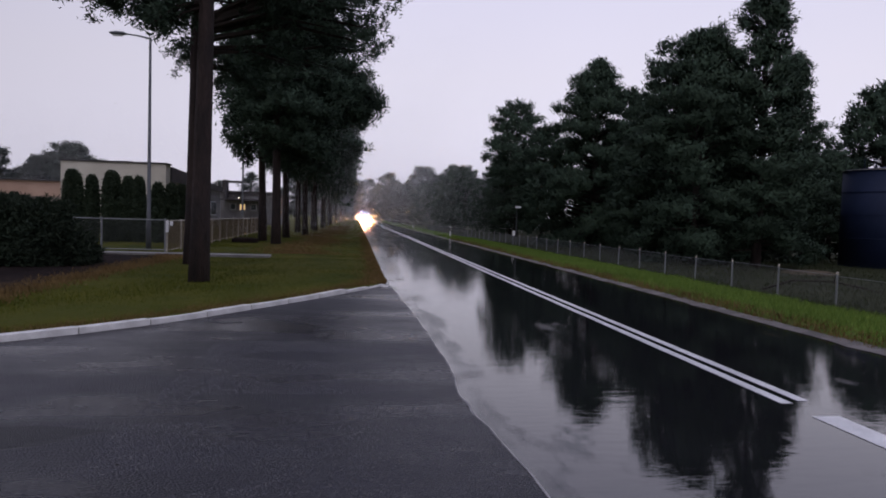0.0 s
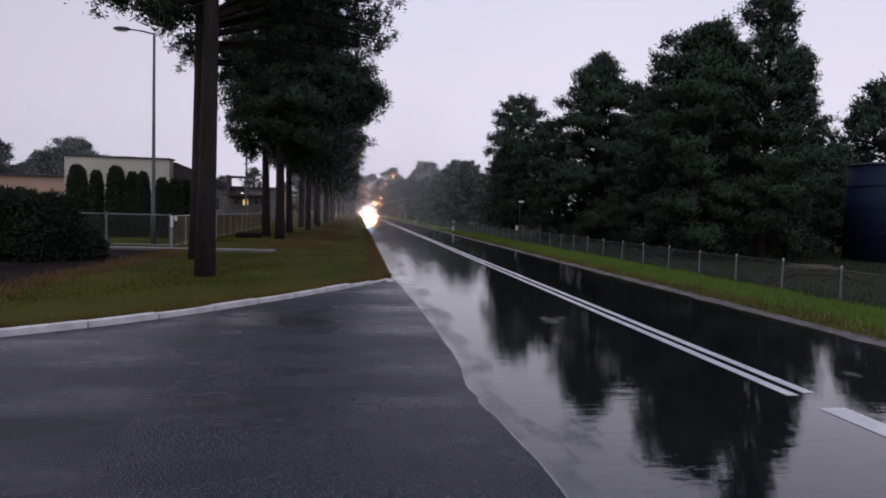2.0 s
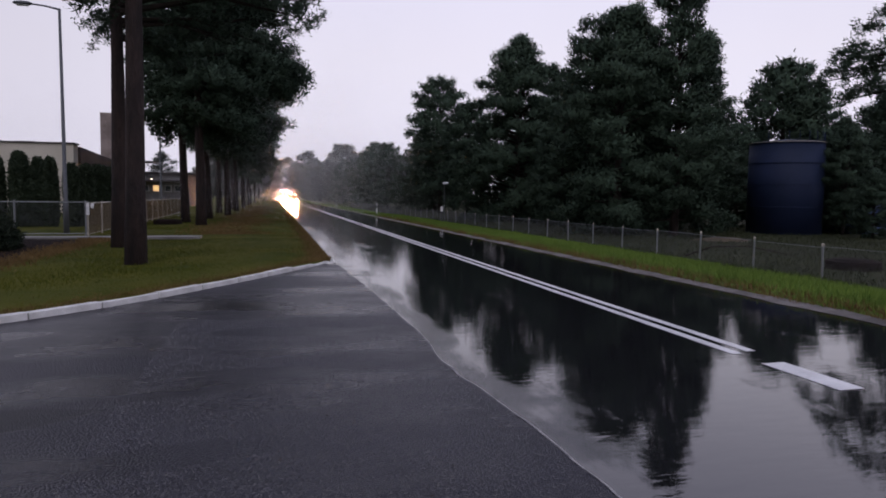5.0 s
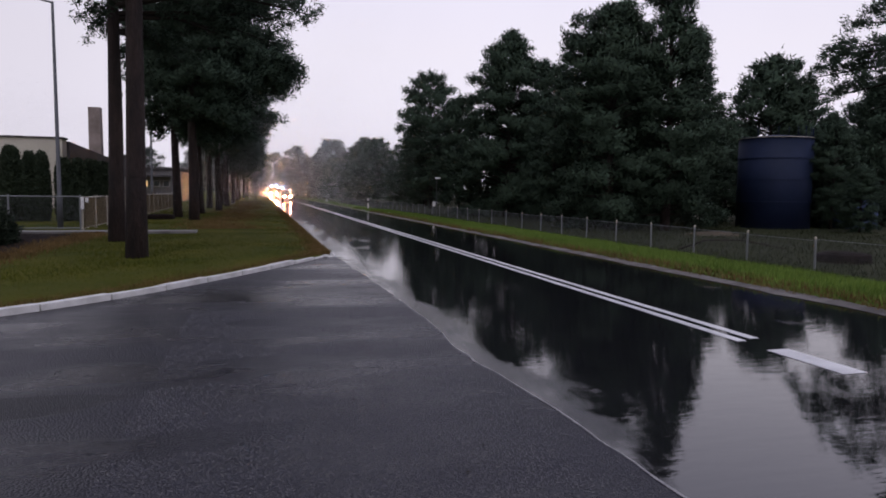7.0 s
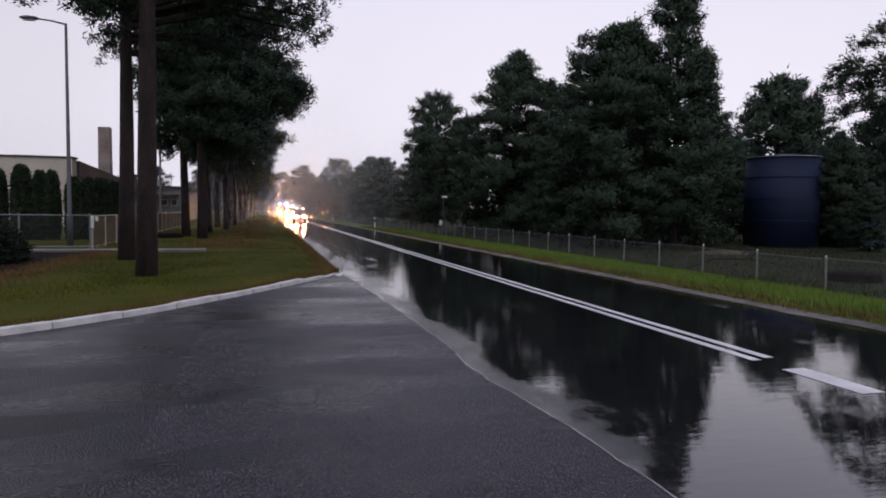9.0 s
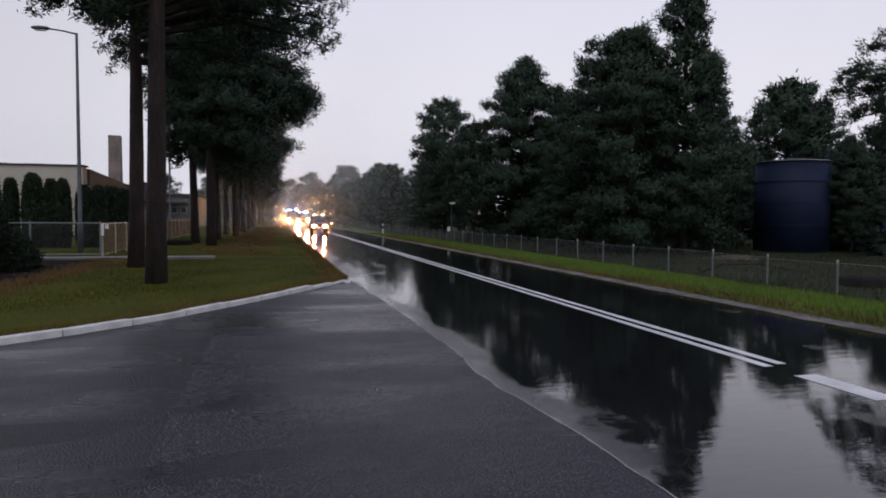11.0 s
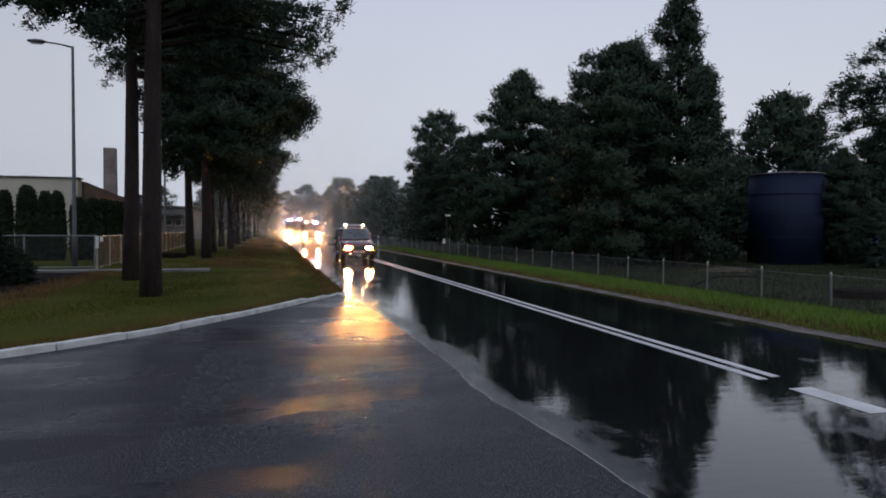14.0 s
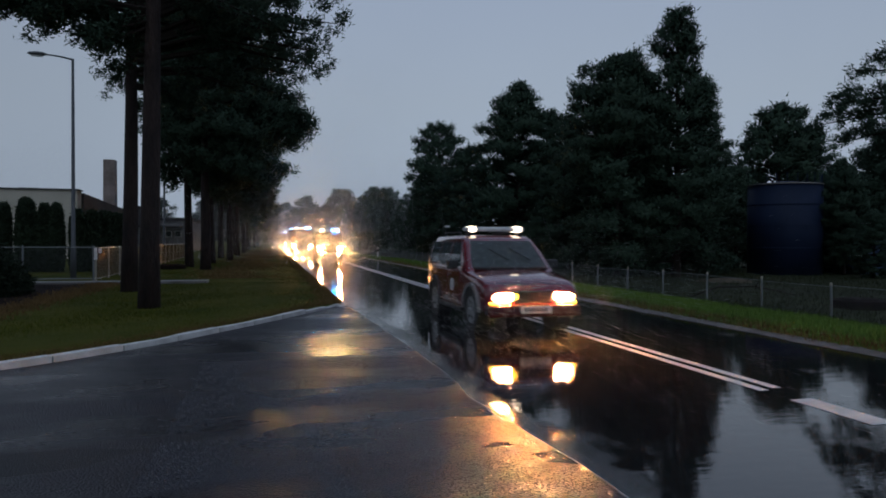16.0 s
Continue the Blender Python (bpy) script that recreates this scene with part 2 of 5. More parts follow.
REDPAINT.node_tree.nodes["Principled BSDF"].inputs["Coat Weight"].default_value = 1.0
DARKPAINT = plain("wet_dark_paint", (0.05, 0.012, 0.012), 0.25)
PLASTIC = plain("black_trim_plastic", (0.015, 0.015, 0.016), 0.5)
RUBBER = plain("tyre_rubber", (0.015, 0.015, 0.015), 0.75)
ALLOY = plain("wheel_alloy", (0.45, 0.45, 0.46), 0.35, 0.9)
WHITE = plain("white_plastic", (0.7, 0.7, 0.7), 0.4)
PLATE = plain("number_plate_white", (0.65, 0.65, 0.62), 0.4)
HEADLAMP = glow("headlamp_glow", (1.0, 0.29, 0.08), 18000)
# weak glow for the added beam fins, so lamps look lit off axis
FIN_GLOW = glow("beam_fin_glow", (1.0, 0.45, 0.14), 45)
TRUCKLAMP = glow("truck_headlamp_glow", (1.0, 0.40, 0.12), 7000)
TURN = glow("amber_lamp_glow", (1.0, 0.42, 0.04), 14)
BEACON_W = glow("warm_beacon_glow", (1.0, 0.70, 0.5), 10)
BEACON_B = glow("blue_beacon_glow", (0.04, 0.30, 1.0), 110)
SPRAY = plain("water_spray", (0.55, 0.55, 0.58), 0.5)
DRIZZLE, dn, dl, db = node_mat("fine_rain_drops", 0.4)
db.inputs["Base Color"].default_value = (0.85, 0.85, 0.86, 1)
d_thin = dn.new("ShaderNodeBsdfTranslucent")
d_thin.inputs["Color"].default_value = (0.85, 0.85, 0.86, 1)
d_mix = dn.new("ShaderNodeMixShader")
dl.new(db.outputs[0], d_mix.inputs[1])
dl.new(d_thin.outputs[0], d_mix.inputs[2])
d_bend = dn.new("ShaderNodeBsdfRefraction")
d_bend.inputs["IOR"].default_value, d_bend.inputs["Roughness"].default_value = 1.25, 0.6
d_drop = dn.new("ShaderNodeMixShader")
dl.new(d_mix.outputs[0], d_drop.inputs[1])
d_drop.inputs[0].default_value = 0.35
dl.new(d_bend.outputs[0], d_drop.inputs[2])
dl.new(d_drop.outputs[0], dn["Material Output"].inputs["Surface"])
WINDOWLIT = glow("lit_window_glow", (1.0, 0.62, 0.28), 0.8)


# ---------------------------------------------------------------- mesh helpers
def part(name, bm, material, parent=None, label="", smooth=False):
    me = bpy.data.meshes.new(name)
    bm.to_mesh(me)
    bm.free()
    me.materials.append(material)
    if smooth:
        for p in me.polygons:
            p.use_smooth = True
        if smooth == "creased":
            me.set_sharp_from_angle(angle=radians(38))
    ob = new(name, me)
    ob.parent = parent
    if label:
        tagged(ob, label)
    return ob


def thing(name, label, category, m=None, group="", kind=""):
    ob = new(name)
    ob.empty_display_size = 0.2
    if m is not None:
        ob.matrix_basis = m
    return tagged(ob, label, category, group, kind)


def box(x0, x1, y0, y1, z0, z1, bev=0.0, bm=None):
    own = bm is None
    t = bmesh.new()
    bmesh.ops.create_cube(t, size=1)
    bmesh.ops.scale(t, vec=(x1 - x0, y1 - y0, z1 - z0), verts=t.verts)
    bmesh.ops.translate(t, vec=((x0 + x1) / 2, (y0 + y1) / 2, (z0 + z1) / 2), verts=t.verts)
    if bev:
        bmesh.ops.bevel(t, geom=t.edges[:], offset=bev, segments=2, affect="EDGES", profile=0.6)
    if own:
        return t
    add(bm, t)
    return bm


def add(bm, other):
    me = bpy.data.meshes.new("tmp")
    other.to_mesh(me)
    other.free()
    bm.from_mesh(me)
    bpy.data.meshes.remove(me)


def tube(pts, radii, sides=8, cap=True):
    """A tapered tube along points."""
    bm = bmesh.new()
    rings = []
    for i, p in enumerate(pts):
        p = Vector(p)
        d = Vector(pts[min(i + 1, len(pts) - 1)]) - Vector(pts[max(i - 1, 0)])
        q = d.to_track_quat("Z", "Y")
        rings.append([bm.verts.new(p + q @ Vector((radii[i] * math.cos(a), radii[i] * math.sin(a), 0)))
                      for a in (2 * math.pi * k / sides for k in range(sides))])
    for a, b in zip(rings, rings[1:]):
        for k in range(sides):
            bm.faces.new((a[k], a[(k + 1) % sides], b[(k + 1) % sides], b[k]))
    if cap:
        bm.faces.new(rings[0][::-1])
        bm.faces.new(rings[-1])
    return bm


def loft(rings):
    bm = bmesh.new()
    vs = [[bm.verts.new(p) for p in r] for r in rings]
    k = len(vs[0])
    for a, b in zip(vs, vs[1:]):
        for i in range(k):
            bm.faces.new((a[i], a[(i + 1) % k], b[(i + 1) % k], b[i]))
    bm.faces.new(vs[0][::-1])
    bm.faces.new(vs[-1])
    bmesh.ops.recalc_face_normals(bm, faces=bm.faces)
    return bm


def prism(corners, dx):
    """An (y, z) outline given width along x, from -dx to dx."""
    return loft([[(-dx, y, z) for y, z in corners], [(dx, y, z) for y, z in corners]])


def soup(name, tris, material, parent=None, soft=None):
    """A mesh of loose triangles from an (n, 3, 3) array. soft: rounded shading normals, one a triangle."""
    n = len(tris)
    if soft is not None:
        g = np.cross(tris[:, 1] - tris[:, 0], tris[:, 2] - tris[:, 0])
        turn = np.einsum("ij,ij->i", g, soft) < 0
        tris[turn] = tris[turn][:, ::-1]
    me = bpy.data.meshes.new(name)
    me.vertices.add(3 * n)
    me.vertices.foreach_set("co", np.ascontiguousarray(tris, dtype=np.float32).ravel())
    me.loops.add(3 * n)
    me.loops.foreach_set("vertex_index", np.arange(3 * n, dtype=np.int32))
    me.polygons.add(n)
    me.polygons.foreach_set("loop_start", np.arange(0, 3 * n, 3, dtype=np.int32))
    me.update(calc_edges=True)
    if soft is not None:
        me.normals_split_custom_set(np.repeat(unit(soft), 3, axis=0).tolist())
    me.materials.append(material)
    ob = new(name, me)
    ob.parent = parent
    return ob


def unit(v):
    return v / np.maximum(np.linalg.norm(v, axis=-1, keepdims=True), 1e-6)


def tufts(rng, centres, outward, count, spread, length, width):
    """Needle tufts: thin triangles that fan out from each centre."""
    c = np.repeat(centres, count, axis=0)
    o = np.repeat(outward, count, axis=0)
    n = len(c)
    d = unit(rng.normal(size=(n, 3)) + o * 0.9)
    root = c + rng.normal(size=(n, 3)) * spread
    side = unit(np.cross(d, rng.normal(size=(n, 3))))
    ln = length * rng.uniform(0.6, 1.25, (n, 1))
    w = width * rng.uniform(0.7, 1.3, (n, 1))
    return np.stack([root - side * w, root + side * w, root + d * ln], axis=1)


def puffy(tris, centres, count, radial, spread):
    """Rounded normals for tufts: out from the tuft's middle and out from the crown."""
    c = np.repeat(centres, count, axis=0)
    out = np.repeat(radial, count, axis=0)
    return unit((tris.mean(axis=1) - c) / spread * 0.55 + out + np.array((0, 0, 0.25)))


# ---------------------------------------------------------------- ground, road, kerb
KERB_LINE = [(-30, 2.8), (-20, 3.8), (-12, 5.2), (-8, 6.55), (-4.62, 8.42), (-3.9, 9.12), (-2.96, 10.2), (-2.5, 10.95), (-1.87, 11.92),
             (-1.12, 13.2), (-0.26, 14.75), (0.08, 15.4), (0.2, 15.75)]


def kerb_y(x):
    if x <= KERB_LINE[0][0]:
        return 3.0
    for (xa, ya), (xb, yb) in zip(KERB_LINE, KERB_LINE[1:]):
        if x <= xb:
            return ya + (yb - ya) * (x - xa) / (xb - xa)
    return 15.6


SEAM_LINE = [(-25, 0.9), (1, 0.86), (2.6, 0.80), (3.7, 0.76), (4.2, 0.735), (4.85, 0.68), (5.4, 0.61), (6.2, 0.59), (6.7, 0.64), (7.4, 0.65), (9, 0.63), (11.7, 0.56), (15.4, 0.42), (19, 0.36)]


def seam_x(y):
    """Where the apron ends and the carriageway begins."""
    for (ya, xa), (yb, xb) in zip(SEAM_LINE, SEAM_LINE[1:]):
        if y <= yb:
            return xa + (xb - xa) * max(0, y - ya) / (yb - ya) + 0.025 * noise.noise(Vector((0, y * 0.9, 4))) + 0.018 * noise.noise(Vector((0, y * 3.1, 8)))
    return 0.36


def field_z(x, y):
    if x < 6.6:
        return -0.09
    if x < 7.0:
        return -0.09 + 0.13 * (x - 6.6) / 0.4
    wob = 0.05 * noise.noise(Vector((x * 0.5, y * 0.3, 0)))
    if x < 11:
        return 0.04 - 0.30 * ((x - 7.0) / 4.0) ** 1.3 + wob
    return -0.26 + wob + 0.25 * noise.noise(Vector((x * 0.03, y * 0.03, 3))) * min(1, (x - 11) / 20)


def sheet(name, xs, ys, zf, material, skip=None):
    bm = bmesh.new()
    g = [[bm.verts.new((x, y, zf(x, y))) for y in ys] for x in xs]
    for i in range(len(xs) - 1):
        for j in range(len(ys) - 1):
            bm.faces.new((g[i][j], g[i + 1][j], g[i + 1][j + 1], g[i][j + 1]))
    return part(name, bm, material, smooth=True)


def build_ground():
    xs = [-2500, -600, -200, -60, -20, -6, 0, 3, 6.2, 6.6, 6.8, 7.0] + [7.0 + 0.4 * k for k in range(1, 26)] + [19, 22, 26, 32, 42, 60, 100, 200, 600, 2500]
    ys = [-2500, -500, -100, -30, -10] + [-8 + 1.0 * k for k in range(0, 70)] + [65, 72, 80, 95, 120, 160, 220, 300, 420, 700, 1500, 3000]
    tagged(sheet("ground", xs, ys, field_z, FIELD), "rough dark meadow reaching to the horizon", "ground", kind="structure")
    # grass strip beside the far lane
    xs = [6.62, 6.8, 7.0, 7.3, 7.7, 8.2, 8.8, 9.4, 10.0, 10.6]
    tagged(sheet("grass_verge", xs, ys[1:-1], lambda x, y: field_z(x, y) + 0.012, VERGE), "lush green roadside grass strip", "grass", kind="structure")
    # lawn behind the kerb
    bm = bmesh.new()
    cols = [-400, -150, -60, -40, -30, -25, -20, -16, -14, -12, -11, -10, -9, -8, -7, -6.2, -5.4, -4.62, -3.9, -2.96, -2.5, -1.87, -1.5, -1.12, -0.7, -0.26, 0.0, 0.2, 0.3]
    steps = [0.0, 0.3, 0.6] + [1.0 + 0.5 * k for k in range(60)] + [31.5, 33, 35, 37, 40, 45, 50, 55, 62, 70, 80, 90, 120, 180, 300, 600, 1500]
    g = []
    for x in cols:
        y0 = kerb_y(x) + 0.06
        col = []
        for s in steps:
            y = y0 + s
            edge = max(0.0, min(1.0, (0.3 - x) / 0.6))
            z = 0.02 + 0.066 * edge + (0.05 * noise.noise(Vector((x * 0.35, y * 0.3, 1))) * edge if s > 0.3 else 0)
            xx = x + (0.12 * noise.noise(Vector((3, y * 0.5, 5))) + 0.09 * noise.noise(Vector((3, y * 1.7, 9))) if x > 0.25 else 0)
            col.append(bm.verts.new((xx, y, z)))
        g.append(col)
    for a, b in zip(g, g[1:]):
        for j in range(len(steps) - 1):
            bm.faces.new((a[j], b[j], b[j + 1], a[j + 1]))
    # skirts down to the asphalt
    front = [bm.verts.new((c[0].co.x, c[0].co.y - 0.03, -0.05)) for c in g]
    for k in range(len(g) - 1):
        bm.faces.new((g[k][0], front[k], front[k + 1], g[k + 1][0]))
    low = [bm.verts.new((v.co.x + 0.03, v.co.y, -0.05)) for v in g[-1]]
    for j in range(len(steps) - 1):
        bm.faces.new((g[-1][j], low[j], low[j + 1], g[-1][j + 1]))
    tagged(part("lawn", bm, GRASS, smooth=True), "mown autumnal lawn behind a white kerb", "lawn", kind="structure")
    # carriageway, with a slight camber
    xs = [0.34, 1.2, 2.0, 2.9, 3.73, 4.6, 5.5, 6.55]
    ys = [-120, -40] + [-20 + 2 * k for k in range(60)] + [110, 140, 180, 240, 320, 450, 700]
    tagged(sheet("road", xs, ys, lambda x, y: 0.0, ROAD), "rain-soaked two-lane asphalt road with mirror-like puddles", "road", kind="structure")
    xs = [-40, -30, -20, -12, -8, -6, -4.6, -3, -2, -1, -0.2, 0.15]
    bm = bmesh.new()
    fan = [k / 24 for k in range(25)]
    g = [[bm.verts.new((x, -25 + (max(3.2, kerb_y(x) + 0.05) + 25) * f, 0.003)) for f in fan] for x in xs]
    for a, b in zip(g, g[1:]):
        for j in range(len(a) - 1):
            bm.faces.new((a[j], b[j], b[j + 1], a[j + 1]))
    # the worn edge against the carriageway
    yy = [-25, -10, 0] + [0.15 * k for k in range(1, 120)]
    rim = [(bm.verts.new((0.15, y, 0.003)), bm.verts.new((seam_x(y), y, 0.004))) for y in yy]
    for a, b in zip(rim, rim[1:]):
        bm.faces.new((a[0], a[1], b[1], b[0]))
    tagged(part("apron", bm, APRON), "damp dark asphalt apron of a side entrance", "pavement", kind="structure")
    # narrow strip of old asphalt along the lawn, past the apron
    bm = bmesh.new()
    yy = [14.2 + 2 * k for k in range(50)] + [120, 150, 200, 300, 500, 700]
    g = [(bm.verts.new((0.10, y, -0.004)), bm.verts.new((0.502, y, -0.002))) for y in yy]
    for a, b in zip(g, g[1:]):
        bm.faces.new((a[0], a[1], b[1], b[0]))
    tagged(part("road_edge", bm, ROAD), "ragged wet road edge against the lawn", "road", kind="structure")
    # gravel shoulder
    bm = bmesh.new()
    yy = [-40 + 0.4 * k for k in range(375)]
    g = []
    for y in yy:
        w = max(-0.03, 0.17 + 0.22 * noise.noise(Vector((0, y * 0.45, 2))) + 0.14 * noise.noise(Vector((0, y * 1.9, 9))))
        g.append((bm.verts.new((6.5 - 0.10 * noise.noise(Vector((1, y * 0.9, 0))) - 0.05 * noise.noise(Vector((1, y * 2.7, 0))), y, 0.006)), bm.verts.new((6.58 + w * 0.5, y, 0.012)), bm.verts.new((6.64 + w, y, 0.03))))
    for a, b in zip(g, g[1:]):
        bm.faces.new((a[0], a[1], b[1], b[0]))
        bm.faces.new((a[1], a[2], b[2], b[1]))
    tagged(part("gravel_shoulder", bm, GRAVEL, smooth=True), "thin pale gravel shoulder beside wet asphalt", "shoulder", kind="structure")
    # concrete footpath and mulch bed on the lawn
    bm = box(-30, -3.4, 23.7, 24.5, 0.05, 0.155, 0.01)
    tagged(part("footpath", bm, PATHM), "pale concrete footpath strip across the lawn", "path", kind="structure")
    bm = bmesh.new()
    rim = [(-6.5 + 0.15 * math.sin(3.1 * k), 10.8 + k * 0.6) for k in range(21)]
    a = [bm.verts.new((x, y, 0.135 + 0.02 * noise.noise(Vector((x, y, 0))))) for x, y in rim]
    b = [bm.verts.new((-9, y, 0.16)) for x, y in rim]
    c = [bm.verts.new((-26, y, 0.15)) for x, y in rim]
    for k in range(20):
        bm.faces.new((a[k], a[k + 1], b[k + 1], b[k]))
        bm.faces.new((b[k], b[k + 1], c[k + 1], c[k]))
    tagged(part("mulch_bed", bm, MULCH, smooth=True), "dark wet bare soil bed beside the lawn", "soil", kind="structure")


def build_kerb():
    kerb = thing("kerb", "weathered white-painted concrete kerb in joined blocks", "kerb", kind="structure")
    pts = [Vector((x, y)) for x, y in KERB_LINE[2:]]
    acc = [0.0]
    for a, b in zip(pts, pts[1:]):
        acc.append(acc[-1] + (b - a).length)

    def at(s):
        for k in range(len(pts) - 1):
            if s <= acc[k + 1] or k == len(pts) - 2:
                f = (s - acc[k]) / (acc[k + 1] - acc[k])
                return pts[k].lerp(pts[k + 1], f)
    me = None
    s, length = 0.0, 1.0
    while s + length < acc[-1] + 0.3:
        a, b = at(s), at(min(s + length, acc[-1]))
        if me is None:
            ob = part("kerb_block", box(-0.07, 0.07, 0.009, 0.991, -0.1, 0.085, 0.012), KERB, kerb)
            me = ob.data
        else:
            ob = new("kerb_block", me)
            ob.parent = kerb
        ang = math.degrees(math.atan2(b.y - a.y, b.x - a.x)) - 90
        sink = -0.07 * max(0.0, (s - acc[-1] + 3.0) / 3.0)
        ob.matrix_basis = pose(a.x, a.y, sink + random.uniform(-0.006, 0.006), random.uniform(-0.3, 0.3), 0, ang)
        s += length


def build_markings():
    mk = thing("road_marking", "worn white double centre line ending in a wide dash", "road marking", kind="structure")

    def strip(name, x0, x1, y0, y1, z=0.004):
        bm = bmesh.new()
        n = max(2, int((y1 - y0) / 0.5))
        rows = []
        for k in range(n + 1):
            y = y0 + (y1 - y0) * k / n
            j = 0.012 * noise.noise(Vector((x0 * 9, y * 2.3, 0)))
            rows.append((bm.verts.new((x0 + j, y, z)), bm.verts.new((x1 + j * 0.6, y, z))))
        for a, b in zip(rows, rows[1:]):
            bm.faces.new((a[0], a[1], b[1], b[0]))
        part(name, bm, PAINT, mk)
    strip("solid_line", 3.565, 3.685, 5.62, 300)
    strip("solid_line", 3.785, 3.905, 5.70, 300)
    strip("dash", 3.58, 3.84, 4.3, 5.22)
    strip("dash", 3.60, 3.86, -2.5, 1.0)
    # cracked seam between apron and carriageway
    bm = bmesh.new()
    rows = []
    y = 2.2
    while y < 15.5:
        x = seam_x(y)
        w = 0.004 + 0.010 * max(0, noise.noise(Vector((5, y * 1.7, 4))) + 0.3)
        rows.append((bm.verts.new((x - w, y, 0.008)), bm.verts.new((x + w, y, 0.008))))
        y += 0.12
    for a, b in zip(rows, rows[1:]):
        bm.faces.new((a[0], a[1], b[1], b[0]))
    tagged(part("asphalt_seam", bm, CRACK), "pale cracked joint between two asphalt surfaces", "crack", kind="structure")


def build_aggregate():
    # loose-set stones standing proud of the damp apron
    rng = random.Random(77)
    verts, faces = [], []
    for k in range(50000):
        y = 2.1 + 6.5 * rng.random() ** 1.4
        x = -2.1 + 2.9 * rng.random()
        if noise.noise(Vector((x * 0.5, y * 1.4, 2))) < -0.25 or x > seam_x(y) - 0.02:
            continue
        rr, h, a = rng.uniform(0.004, 0.010), rng.uniform(0.0010, 0.0034), rng.uniform(0, 6.28)
        i = len(verts)
        for q in range(4):
            verts.append((x + rr * math.cos(a + q * 1.57) * rng.uniform(0.7, 1.2), y + rr * math.sin(a + q * 1.57) * rng.uniform(0.7, 1.2), 0.002))
        verts.append((x + rng.uniform(-0.3, 0.3) * rr, y + rng.uniform(-0.3, 0.3) * rr, 0.0045 + h))
        faces += [(i + q, i + (q + 1) % 4, i + 4) for q in range(4)]
    me = bpy.data.meshes.new("asphalt_aggregate")
    me.from_pydata(verts, [], faces)
    me.materials.append(STONES)
    tagged(new("asphalt_aggregate", me), "small wet stones standing out of damp asphalt", "aggregate", kind="stuff")


def build_kerb_chips():
    rng = random.Random(78)
    for k in range(9):
        y = 15.35 + 0.55 * k + rng.uniform(-0.2, 0.2)
        x = 0.30 + rng.uniform(-0.03, 0.06)
        w, d, h = rng.uniform(0.04, 0.10), rng.uniform(0.06, 0.16), rng.uniform(0.03, 0.06)
        ring = [(math.cos(q * 1.047 + rng.uniform(-0.25, 0.25)), math.sin(q * 1.047 + rng.uniform(-0.25, 0.25))) for q in range(6)]
        bm = loft([[(x + w * f * c, y + d * f * sn, z) for c, sn in ring] for z, f in ((-0.02, 1.0), (h * 0.6, 0.9), (h, 0.55))])
        tagged(part("kerb_fragment", bm, KERB), "broken white lump of kerb concrete beside the lawn", "rubble", group="kerb fragments")


def build_patch():
    # wedge-shaped old repair, its point towards the road, with a broken pale rim on the near side
    bm = bmesh.new()
    far, near = [], []
    for k in range(31):
        f = k / 30
        x = -4.6 + 2.45 * f
        half = 0.42 * (1 - f) ** 0.7 + 0.10 * (1 - f ** 8)
        wob = 0.05 * noise.noise(Vector((x * 2.1, 0, 4))) + 0.02 * noise.noise(Vector((x * 9, 0, 1)))
        far.append(bm.verts.new((x, 5.02 + 0.5 * half + wob, 0.004)))
        near.append(bm.verts.new((x, 5.02 - 1.5 * half - wob * 1.4, 0.004)))
    for k in range(30):
        bm.faces.new((near[k], near[k + 1], far[k + 1], far[k]))
    line = [v.co.copy() for v in near]
    tagged(part("asphalt_patch", bm, PATCH), "darker irregular repair patch in damp asphalt", "patch", kind="structure")
    bm = bmesh.new()
    rows = []
    for co in line:
        w = 0.002 + 0.014 * max(0.0, noise.noise(Vector((co.x * 4.3, 2, 7))))
        rows.append((bm.verts.new((co.x, co.y - w, 0.0075)), bm.verts.new((co.x, co.y + w * 0.4, 0.0075))))
    for k, (a, b) in enumerate(zip(rows, rows[1:])):
        if noise.noise(Vector((k * 0.37, 5, 1))) > -0.12:
            bm.faces.new((a[0], b[0], b[1], a[1]))
    tagged(part("asphalt_crack", bm, CRACK), "pale worn edge of an asphalt repair", "crack", kind="structure")


